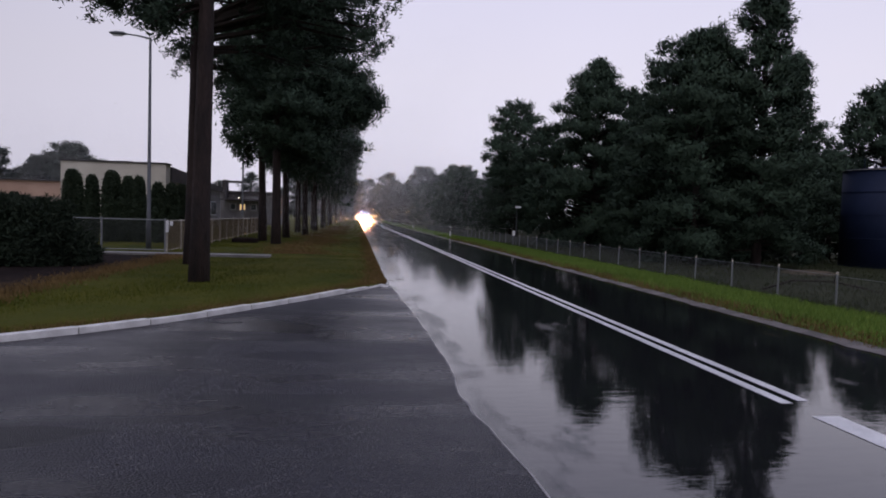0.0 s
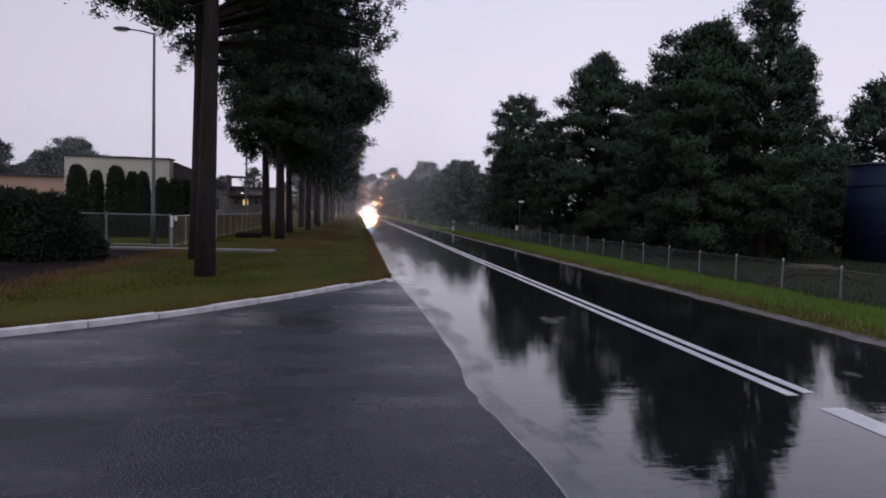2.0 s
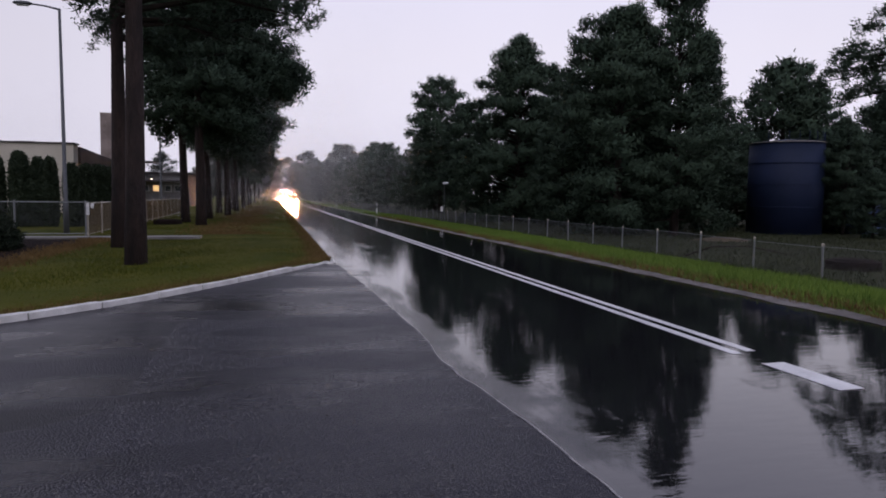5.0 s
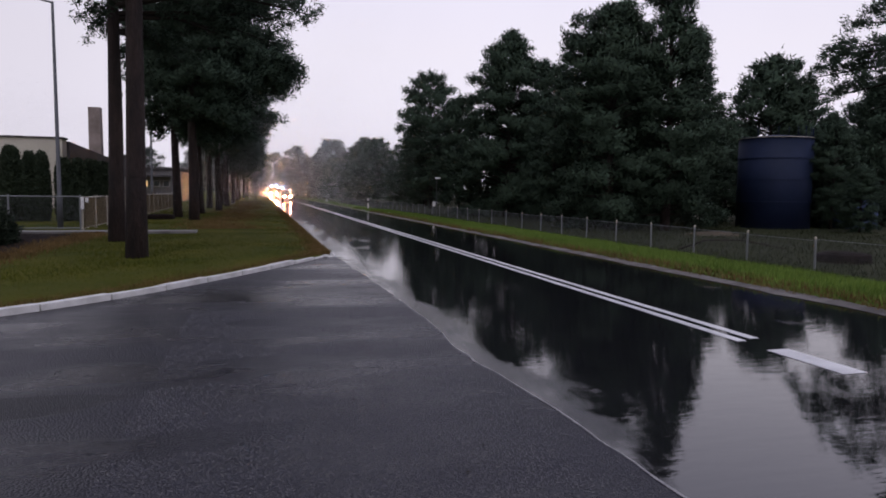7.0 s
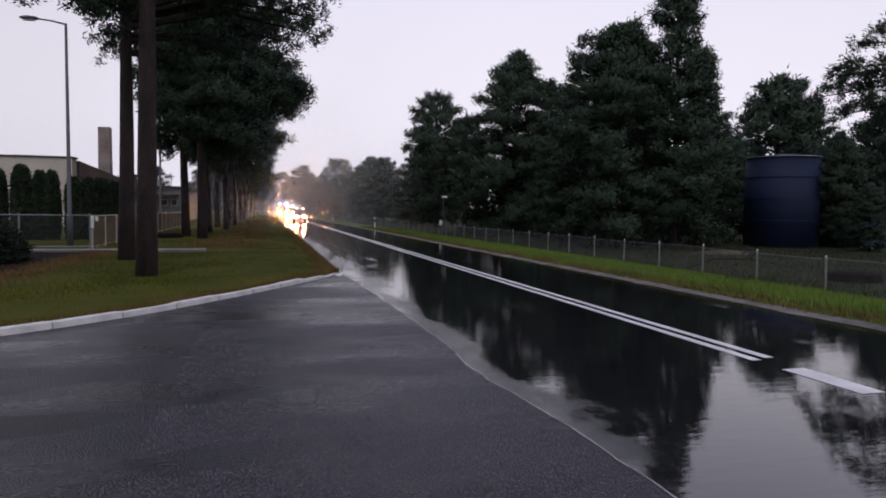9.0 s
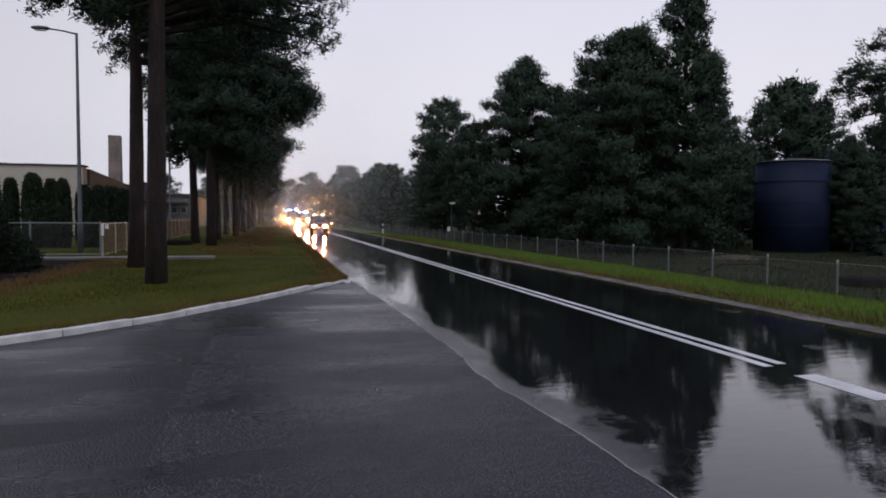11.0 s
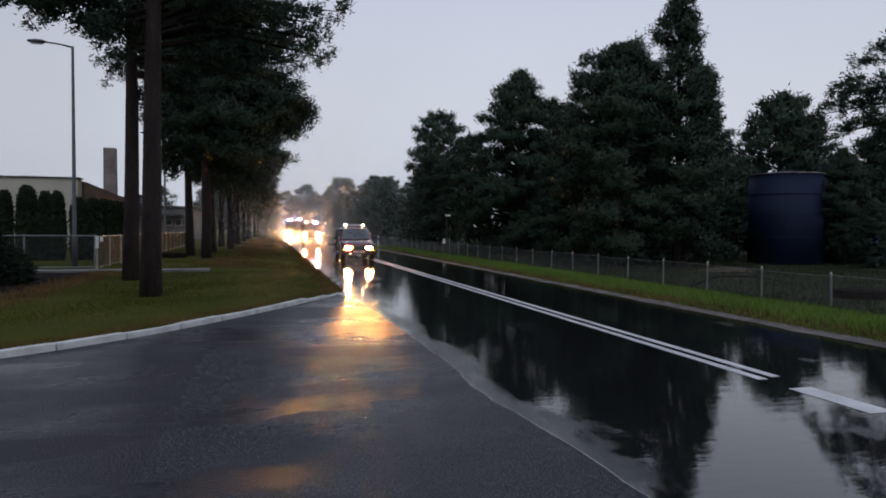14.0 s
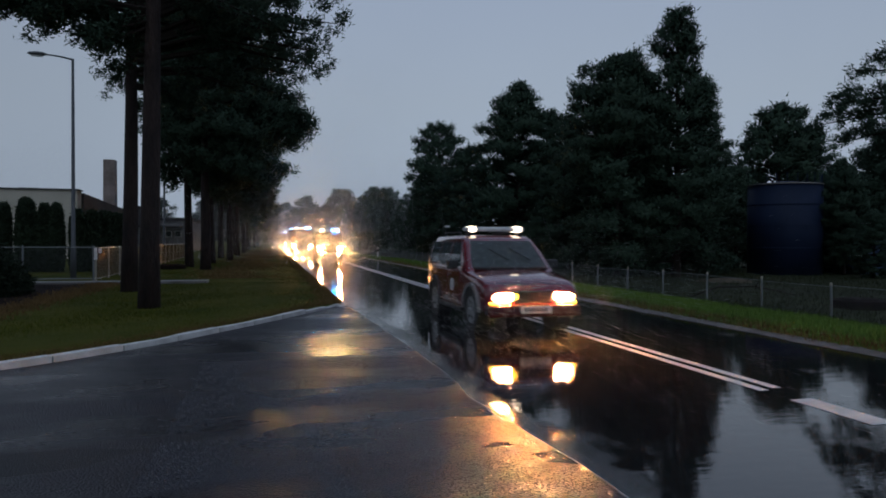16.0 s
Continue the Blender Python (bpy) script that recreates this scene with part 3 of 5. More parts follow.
# ---------------------------------------------------------------- trees
def pine(name, label, seed, height, crown_from, radius, shape, trunk_r, material, fine=1.0, dens=1.0, lean=0.0, extra=(), droop=0.0, group="", east=0.0, bushy=2):
    """A pine: tapered trunk, limbs and a crown of needle tufts. shape(u) is the crown's relative radius from its foot (0) to its tip (1)."""
    rng = np.random.default_rng(seed)
    tree = thing(name, label, "tree", group=group)
    pts, rad = [], []
    for k in range(11):
        u = k / 10
        pts.append((lean * u * height + 0.10 * math.sin(3 * u + seed), 0.10 * math.sin(2.3 * u + 2 * seed), -0.1 + u * height * 0.97))
        rad.append(trunk_r * (1.12 if k == 0 else (1 - u) ** 0.75 * 0.95 + 0.05))
    part("trunk", tube(pts, rad, 14), BARK, tree, smooth=True)

    def stem(z):
        u = min(1, max(0, z / (height * 0.97)))
        return np.array((lean * u * height + 0.10 * math.sin(3 * u + seed), 0.10 * math.sin(2.3 * u + 2 * seed), z))
    limbs = bmesh.new()
    centres, outs = [], []
    span = height - crown_from
    count = int(span * 7.5 * dens)
    specs = []
    for i in range(count):
        u = (i + rng.uniform(0, 1)) / count
        az = i * 2.399 + rng.uniform(-0.5, 0.5)
        specs.append((crown_from + span * u * 0.97, az, radius * shape(u) * rng.uniform(0.62, 1.12) * (1 + east * math.cos(az)), radians(-8 - droop + 55 * u ** 1.6 + rng.uniform(-9, 9))))
    for z, az, ln, el in extra:
        specs.append((z, az, ln, el))
        for k in range(bushy):
            specs.append((z + rng.uniform(-0.22, 0.22), az + rng.uniform(-0.12, 0.12), ln * rng.uniform(0.72, 1.0), el + rng.uniform(-0.06, 0.06)))
    for z, az, ln, el in specs:
        a = stem(z)
        d = np.array((math.cos(az) * math.cos(el), math.sin(az) * math.cos(el), math.sin(el)))
        sag = 0.10 * ln
        tip = a + d * ln
        mid = a + d * ln * 0.5 + np.array((0, 0, sag))
        add(limbs, tube([a, mid, tip], [0.018 + 0.016 * ln, 0.012 + 0.009 * ln, 0.008], 5, False))
        n = max(3, int(ln * 4.2 * dens / fine ** 0.7))
        s = rng.uniform(0.22, 1.0, n) ** 0.7
        p = a + np.outer(s, d * ln) + np.outer(np.sin(s * np.pi) * sag, (0, 0, 1))
        lat = np.array((-math.sin(az), math.cos(az), 0))
        p = p + np.outer(rng.normal(0, 1, n) * (0.08 + 0.26 * ln * (1 - 0.55 * s) * s), lat) + rng.normal(0, 0.10, (n, 3))
        centres.append(p)
        outs.append(np.tile(d + np.array((0, 0, 0.5)), (n, 1)))
    centres, outs = np.concatenate(centres), np.concatenate(outs)
    part("branchwork", limbs, LIMB, tree)
    tr = tufts(rng, centres, outs, 46, 0.135 * fine, 0.20 * fine, 0.034 * fine)
    rad_out = unit(np.column_stack([centres[:, 0] - lean * centres[:, 2], centres[:, 1], 0.25 * (centres[:, 2] - crown_from - 0.4 * span)]))
    soup("crown", tr, material, tree, puffy(tr, centres, 46, rad_out, 0.16 * fine))
    return tree


def cone_shape(u):
    return 0.03 + 0.97 * min((1 - u) ** 0.64, 1.75 * (1 - u)) * min(1, 0.6 + 1.6 * u)


def round_shape(u):
    return max(0.12, (1 - u ** 2.6) ** 0.6 * min(1, 0.6 + 1.6 * u))


def tiered_shape(u):
    return 0.12 + 0.88 * (1 - u) ** 0.65 * (0.72 + 0.28 * math.cos(u * 22)) * min(1, 0.6 + 2 * u)


def crown_shape(u):
    return max(0.15, math.sin(math.pi * (0.12 + 0.83 * u)) ** 0.6)


def build_right_pines():
    lab = "dark green pine standing behind a wire fence"
    grp = "pines behind the fence"
    a = pine("pine_tree", "tall conical dark green pine behind a wire fence", 11, 14.3, 0.3, 6.2, cone_shape, 0.24, NEEDLE, 1.3, 1.45, group=grp)
    b = pine("pine_tree", "broad round-topped dark pine behind a wire fence", 12, 11.3, 0.5, 3.9, round_shape, 0.24, NEEDLE, 1.02, 1.5, group=grp)
    c = pine("pine_tree", "slender tiered dark pine with a ragged top", 13, 13.4, 0.8, 3.9, tiered_shape, 0.22, NEEDLE, 1.02, 1.4, group=grp)
    d = pine("pine_tree", lab, 14, 14.0, 1.4, 4.2, crown_shape, 0.25, NEEDLE, 1.6, 1.0, group=grp)

    e = pine("pine_tree", lab, 15, 11.3, 0.5, 3.9, round_shape, 0.24, NEEDLE, 1.7, 1.05, group=grp)

    def place(t, x, y, rz, s=1.0, first=False):
        m = pose(x, y, field_z(x, y) - 0.05, 0, 0, rz)
        o = t if first else copy_thing(t, m)
        o.matrix_basis = m
        o.scale = (s, s, s)
        return o
    place(a, 17.4, 49.3, 0, 1.0, True)
    place(b, 16, 31, 30, 1.0, True)
    place(c, 18.2, 29.2, 0, 1.0, True)
    place(d, 17, 73, 0, 1.02, True)
    place(a, 20, 37.5, 140, 0.86)
    place(d, 16.5, 60, 200, 0.72)
    place(b, 17.5, 41, 200, 0.64)
    place(c, 23, 34, 120, 0.85)
    place(a, 23, 44, 80, 0.9)
    place(d, 24, 56, 80, 0.9)
    place(b, 28.2, 27.2, 140, 0.30)
    place(d, 29.6, 30.4, 140, 0.40)
    place(e, 38.4, 45.7, 90, 1.12, True)
    place(d, 44, 49, 10, 0.8)
    place(a, 31.6, 32.6, 210, 0.48)
    place(e, 36, 33, 260, 0.80)
    place(e, 30, 40, 30, 0.62)
    place(d, 27, 38.5, 0, 0.5)
    place(e, 45, 41, 0, 0.9)
    place(e, 20, 55, 50, 0.62)
    place(e, 24.5, 66, 10, 0.8)
    place(e, 19, 84, 80, 1.0)
    place(a, 20, 96, 30, 0.8)
    place(d, 17, 108, 120, 0.72)
    place(e, 17, 121, 10, 1.0)
    place(e, 17, 136, 120, 0.95)
    place(d, 17, 152, 70, 0.72)
    place(e, 16, 170, 220, 0.95)
    near = pine("pine_tree", "spreading pine with bare lower trunk and long drooping limbs", 21, 13.0, 10.3, 2.2, crown_shape, 0.26, NEEDLE, 0.80, 1.2, group=grp, bushy=0,
                extra=[(6.2, radians(135), 5.6, radians(4)), (6.6, radians(142), 5.2, radians(8)), (5.9, radians(128), 4.6, radians(0)), (7.4, radians(150), 4.4, radians(14)),
                       (6.4, radians(138), 5.0, radians(6)), (6.1, radians(146), 4.2, radians(2)), (6.9, radians(132), 4.8, radians(10)), (5.6, radians(120), 3.6, radians(-6)), (7.8, radians(140), 3.8, radians(20))])
    near.matrix_basis = pose(24.2, 19.0, field_z(24.2, 19.0) - 0.05)


def build_left_pines():
    grp = "pines along the lawn"
    up = dict(group=grp)
    t1 = pine("pine_tree", "tall roadside pine with thick dark bare trunk", 31, 17.5, 8.2, 4.2, crown_shape, 0.215, NEEDLE, 0.62, 0.9, -0.004, [
        (6.3, radians(180), 1.5, radians(-26)), (6.3, radians(168), 2.0, radians(-20)), (6.4, radians(192), 2.3, radians(-13)), (6.6, radians(178), 2.9, radians(-10)), (6.2, radians(205), 1.5, radians(-34)),
        (6.7, radians(163), 2.6, radians(-11)), (6.7, radians(186), 3.0, radians(-8)), (7.0, radians(174), 3.2, radians(-9)), (6.1, radians(150), 1.6, radians(-24)), (7.3, radians(196), 3.0, radians(-12)),
        (6.9, radians(180), 3.5, radians(-8)), (6.8, radians(188), 3.4, radians(-9)), (6.7, radians(172), 3.3, radians(-8)), (7.1, radians(182), 3.7, radians(-9)),
        (6.8, radians(20), 2.6, radians(-5)), (7.4, radians(60), 2.8, radians(0))], 2, **up)
    t1.matrix_basis = pose(-3.80, 15.35, 0.06)
    t2 = pine("pine_tree", "tall roadside pine with reddish bare trunk", 32, 17.0, 7.6, 4.4, crown_shape, 0.215, NEEDLE, 0.66, 0.95, 0.004, [
        (6.6, radians(-8), 5.5, radians(2)), (7.0, radians(-16), 5.9, radians(4)), (7.4, radians(-26), 5.8, radians(5)), (6.2, radians(10), 4.0, radians(-4)), (7.8, radians(-12), 5.7, radians(7)), (6.8, radians(-20), 5.4, radians(2)),
        (5.7, radians(60), 3.0, radians(-5)), (6.2, radians(100), 2.8, radians(-4))], 4, **up)
    t2.matrix_basis = pose(-5.20, 20.0, 0.08)
    t3 = pine("pine_tree", "roadside pine with a low dense dark crown", 33, 16.0, 5.0, 3.5, crown_shape, 0.24, NEEDLE, 0.95, 1.5, 0.004, [
        (7.0, radians(0), 5.3, radians(0)), (6.8, radians(8), 5.0, radians(-4)), (7.3, radians(-8), 5.0, radians(3)), (7.0, radians(-14), 4.6, radians(-6)), (5.2, radians(60), 3.2, radians(-14)), (5.5, radians(-40), 3.4, radians(-14))], 6, **up, east=0.4)
    t3.matrix_basis = pose(-4.5, 34.2, 0.08)
    t4 = pine("pine_tree", "roadside pine with a low dense dark crown", 34, 15.0, 4.4, 3.5, crown_shape, 0.23, NEEDLE, 1.35, 1.15, -0.004, (), 8, **up, east=0.35)
    t4.matrix_basis = pose(-5.6, 38.0, 0.08)
    t5 = pine("pine_tree", "roadside pine far down the row with a low dark crown", 35, 15.0, 4.2, 3.6, crown_shape, 0.23, NEEDLE, 1.9, 0.9, 0.002, (), 8, **up, east=0.35)
    t5.matrix_basis = pose(-5.0, 72, 0.06)
    for x, y, rz, t in ((-5.0, 44, 40, t4), (-4.2, 50.5, -30, t4), (-5.4, 57, 20, t3), (-4.4, 64, 50, t4), (-4.4, 81, 30, t5),
                        (-4.8, 91, -50, t5), (-4.6, 102, 20, t5), (-4.8, 115, -30, t5), (-4.4, 130, 0, t5), (-4.8, 148, 60, t5), (-4.6, 170, -40, t5)):
        copy_thing(t, pose(x, y, 0.06, 0, 0, rz))


def build_far_woods():
    rng = np.random.default_rng(5)
    w = pine("pine_tree", "distant hazy rounded tree", 41, 12.5, 1.0, 5.5, round_shape, 0.3, NEEDLE_HAZED, 2.6, 0.55, group="distant trees")
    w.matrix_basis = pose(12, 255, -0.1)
    spots = []
    for k in range(26):
        spots.append((-30 + 4.2 * k + rng.uniform(-1.5, 1.5), 300 + rng.uniform(-25, 25) + 25 * math.sin(k * 1.3), rng.uniform(1.2, 1.8)))
    for k in range(9):
        spots.append((13 + rng.uniform(-2, 3), 185 + 13 * k, rng.uniform(0.7, 0.95)))
    for k in range(14):
        spots.append((-130 + 7.5 * k + rng.uniform(-2, 2), 215 + rng.uniform(-15, 15), rng.uniform(0.8, 1.1)))
    v = pine("pine_tree", "distant broad rounded tree beyond the buildings", 43, 13.0, 0.8, 6.5, round_shape, 0.3, NEEDLE_HAZED, 2.6, 1.0, group="distant trees")
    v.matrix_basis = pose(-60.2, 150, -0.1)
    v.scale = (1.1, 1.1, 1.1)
    for x, y, sc in ((-67, 152, 0.9), (-54.5, 150, 0.85), (-60.5, 118, 0.86), (-67, 116, 0.85), (-73, 120, 0.85)):
        o = copy_thing(v, pose(x, y, -0.1, 0, 0, 40 * x))
        o.scale = (sc, sc, sc)
    for x, y, s in spots:
        o = copy_thing(w, pose(x, y, -0.1, 0, 0, rng.uniform(0, 360)))
        o.scale = (s, s, s)


def build_thujas():
    def thuja(seed, h, r):
        rng = np.random.default_rng(seed)
        t = thing("thuja", "columnar clipped dark green thuja behind a fence", "shrub", group="thujas by the building")
        part("trunk", tube([(0, 0, -0.1), (0, 0, h * 0.8)], [0.07, 0.03], 7), LIMB, t)
        n = 1500
        u = rng.uniform(0, 1, n) ** 0.9
        a = rng.uniform(0, 2 * np.pi, n)
        rr = r * np.minimum(1, 0.75 + 1.2 * u) * np.sqrt(np.maximum(0.03, 1 - u ** 5)) * rng.uniform(0.72, 1.0, n) * (1 + 0.08 * np.sin(3 * a + seed))
        c = np.stack([rr * np.cos(a), rr * np.sin(a), 0.05 + u * h * 0.97], axis=1)
        o = np.stack([np.cos(a) * 0.5, np.sin(a) * 0.5, np.full(n, 1.0)], axis=1)
        soup("foliage", tufts(rng, c, o, 14, 0.05, 0.12, 0.035), THUJA, t)
        return t
    base = [thuja(1, 3.25, 0.40), thuja(2, 3.0, 0.24), thuja(3, 2.75, 0.27)]
    spots = [(-13.5, 33, 0), (-12.68, 33.1, 1), (-11.78, 33, 0), (-11.08, 33.1, 1), (-10.58, 33, 1), (-9.75, 33.1, 2), (-9.25, 33.5, 2), (-9.0, 34.4, 2),
             (-9.0, 35.6, 2), (-8.95, 37.0, 2), (-8.9, 38.6, 2)]
    used = set()
    for i, (x, y, k) in enumerate(spots):
        m = pose(x, y, 0.08, 0, 0, i * 67)
        if k in used:
            copy_thing(base[k], m)
        else:
            base[k].matrix_basis = m
            used.add(k)
    # dark spreading hedge beside the soil bed
    rng = np.random.default_rng(9)
    h = thing("hedge", "low dark spreading evergreen hedge on bare soil", "hedge")
    n = 5200
    d = unit(rng.normal(size=(n, 3)))
    d[:, 2] = np.abs(d[:, 2])
    lump = np.array([1 + 0.16 * noise.noise(Vector(v) * 2.6) + 0.08 * noise.noise(Vector(v) * 7) for v in d])[:, None]
    flat = np.stack([d[:, 0] * 2.4, d[:, 1] * 1.6, np.minimum(d[:, 2] * 1.95, 1.62)], axis=1)
    c = flat * lump * rng.uniform(0.8, 1.0, (n, 1)) + np.array((-9.75, 18.6, 0.12))
    soup("foliage", tufts(rng, c, d + np.array((0, 0, 0.3)), 14, 0.07, 0.16, 0.026), HEDGE, h)
    limbs = bmesh.new()
    for k in range(14):
        a = k * 2.4
        add(limbs, tube([(-9.75, 18.6, 0.05), (-9.75 + 0.8 * math.cos(a), 18.6 + 0.6 * math.sin(a), 0.6), (-9.75 + 1.7 * math.cos(a), 18.6 + 1.1 * math.sin(a), 1.05)], [0.05, 0.035, 0.012], 5))
    part("branches", limbs, LIMB, h)


# ---------------------------------------------------------------- grass
def blades(name, label, seed, n, region, zf, material, h, w):
    rng = np.random.default_rng(seed)
    p = region(rng, n)
    z = np.array([zf(x, y) for x, y in p])
    root = np.column_stack([p, z])
    m = len(root)
    a = rng.uniform(0, np.pi, m)
    side = np.stack([np.cos(a), np.sin(a), np.zeros(m)], axis=1) * (w * rng.uniform(0.6, 1.4, (m, 1)))
    tip = root + np.column_stack([rng.normal(0, 0.4 * h, m), rng.normal(0, 0.4 * h, m), h * rng.uniform(0.5, 1.4, m)])
    tagged(soup(name, np.stack([root - side, root + side, tip], axis=1), material), label, "grass", kind="stuff")


def build_grass():
    def lawn_region(rng, n):
        y = 8.5 + 40 * rng.uniform(0, 1, n) ** 1.7
        x = -9 + 9.3 * rng.uniform(0, 1, n)
        keep = np.array([yy > kerb_y(xx) + 0.12 and not (xx < -6.4 and 10.5 < yy < 23.2) and not 23.6 < yy < 24.6 for xx, yy in zip(x, y)])
        return np.stack([x, y], axis=1)[keep]

    def lawn_edge(rng, n):
        x = -7.5 + 7.7 * rng.uniform(0, 1, n)
        y = np.array([kerb_y(v) for v in x]) + 0.1 + np.abs(rng.normal(0, 0.5, n))
        return np.stack([x, y], axis=1)

    def road_side(rng, n):
        y = 15.8 + 45 * rng.uniform(0, 1, n) ** 1.6
        return np.stack([0.3 - np.abs(rng.normal(0, 0.45, n)) * rng.uniform(0, 1, n), y], axis=1)

    def bed_rim(rng, n):
        y = rng.uniform(10.5, 23.4, n)
        return np.stack([-6.45 + rng.normal(0, 0.28, n), y], axis=1)

    def verge(rng, n):
        y = 2 + 60 * rng.uniform(0, 1, n) ** 1.5
        x = 6.85 + 3.7 * rng.uniform(0, 1, n) ** 0.9 + 0.10 * np.sin(y * 2.1)
        return np.stack([x, y], axis=1)

    def verge_rim(rng, n):
        y = 2 + 50 * rng.uniform(0, 1, n) ** 1.5
        return np.stack([6.74 + np.abs(rng.normal(0, 0.36, n)) + 0.08 * np.sin(y * 2.7), y], axis=1)

    def field(rng, n):
        y = 3 + 50 * rng.uniform(0, 1, n) ** 1.3
        return np.stack([10.4 + 18 * rng.uniform(0, 1, n) ** 1.6, y], axis=1)
    blades("lawn_grass", "short damp lawn grass blades", 1, 110000, lawn_region, lambda x, y: 0.07, BLADES, 0.05, 0.006)
    blades("lawn_edge_grass", "browned lawn grass along the kerb", 2, 12000, lawn_edge, lambda x, y: 0.07, BLADES_DRY, 0.05, 0.007)
    blades("roadside_grass", "browned ragged grass at the road edge", 3, 16000, road_side, lambda x, y: 0.03, BLADES_DRY, 0.09, 0.012)
    def under_pines(rng, n):
        y = 26 + 70 * rng.uniform(0, 1, n) ** 1.4
        return np.stack([-2.7 + rng.normal(0, 0.75, n) + 0.5 * np.sin(y * 0.35), y], axis=1)
    blades("needle_litter", "brown fallen needles and bare soil beneath the pines", 8, 16000, under_pines, lambda x, y: 0.10, BLADES_DRY, 0.05, 0.02)
    blades("bed_edge_grass", "dry grass around the bare soil bed", 4, 7000, bed_rim, lambda x, y: 0.11, BLADES_DRY, 0.07, 0.012)
    blades("verge_grass", "lush bright green roadside grass blades", 5, 85000, verge, lambda x, y: field_z(x, y), BLADES_LUSH, 0.12, 0.009)
    blades("verge_edge_grass", "browned grass beside the gravel shoulder", 6, 16000, verge_rim, lambda x, y: field_z(x, y), BLADES_DRY, 0.09, 0.012)
    blades("meadow_grass", "rough dull meadow grass behind the fence", 7, 34000, field, lambda x, y: field_z(x, y), BLADES_DULL, 0.14, 0.012)


def build_litter():
    """Fallen leaves and grit on the wet asphalt."""
    rng = np.random.default_rng(17)
    n = 130
    x = rng.uniform(-5.5, 6.2, n)
    y = 3.0 + 11 * rng.uniform(0, 1, n) ** 1.4
    ok = np.array([(a < 0.6 and b < kerb_y(a) - 0.1) or (a > 0.6 and b > 4.2) for a, b in zip(x, y)])
    c = np.column_stack([x, y, np.full(n, 0.008)])[ok]
    m = len(c)
    a = rng.uniform(0, 2 * np.pi, m)
    r = rng.uniform(0.006, 0.02, m)[:, None]
    tri = [c + r * np.column_stack([np.cos(a + k), np.sin(a + k), rng.uniform(0, 0.4, m)]) for k in (0, 2.0, 4.2)]
    tagged(soup("leaf_litter", np.stack(tri, axis=1), LIMB), "scattered small fallen leaves on wet asphalt", "leaves", kind="stuff")


# ---------------------------------------------------------------- fences and street furniture
def wire_net(width, height, cell, r=0.0022):
    """Diagonal wires of a chain-link panel in the x-z plane."""
    bm = bmesh.new()
    for sgn in (1, -1):
        k = -height
        while k < width:
            x0, x1 = max(0, k), min(width, k + height)
            z0, z1 = x0 - k, x1 - k
            if x1 - x0 > 0.02:
                if sgn < 0:
                    z0, z1 = height - z0, height - z1
                vs = []
                for x, z in ((x0, z0), (x1, z1)):
                    vs.append([bm.verts.new((x + a, b + 0.002 * sgn, z)) for a, b in ((-r * 1.2, 0), (r * 1.2, 0), (0, r * 1.6))])
                for i in range(3):
                    bm.faces.new((vs[0][i], vs[0][(i + 1) % 3], vs[1][(i + 1) % 3], vs[1][i]))
            k += cell
    return bm


def build_wire_fence():
    f = thing("wire_fence", "low chain-link fence on thin grey steel posts", "fence")
    step, x = 2.25, 11.0
    post = part("post", tube([(0, 0, -0.35), (0, 0, 0.90)], [0.026, 0.026], 8), STEEL, f)
    cap = part("post_cap", tube([(0, 0, 0.90), (0, 0, 0.95), (0, 0, 0.97)], [0.028, 0.028, 0.014], 8), FRAME, f, "pale post cap")
    net = part("wire_panel", wire_net(step, 0.82, 0.075, 0.0016), WIRE, f)
    rail = part("tension_wire", tube([(0, 0, 0.875), (step, 0, 0.875)], [0.006, 0.006], 5), STEEL, f)
    first = True
    for k in range(-4, 42):
        y = 14.54 + step * (k - 0)
        z = -0.33 + 0.02 * math.sin(k * 1.7)
        objs = (post, net, rail, cap) if first else (new("post", post.data), new("wire_panel", net.data), new("tension_wire", rail.data), new("post_cap", cap.data))
        first = False
        for o in objs:
            o.parent = f
        objs[0].matrix_basis = pose(x, y, z, random.uniform(-1.5, 1.5), random.uniform(-1.5, 1.5), 0)
        objs[1].matrix_basis = pose(x, y, z + 0.06, 0, 0, 90)
        objs[2].matrix_basis = pose(x, y, z, 0, 0, 90)
        objs[3].matrix_basis = objs[0].matrix_basis


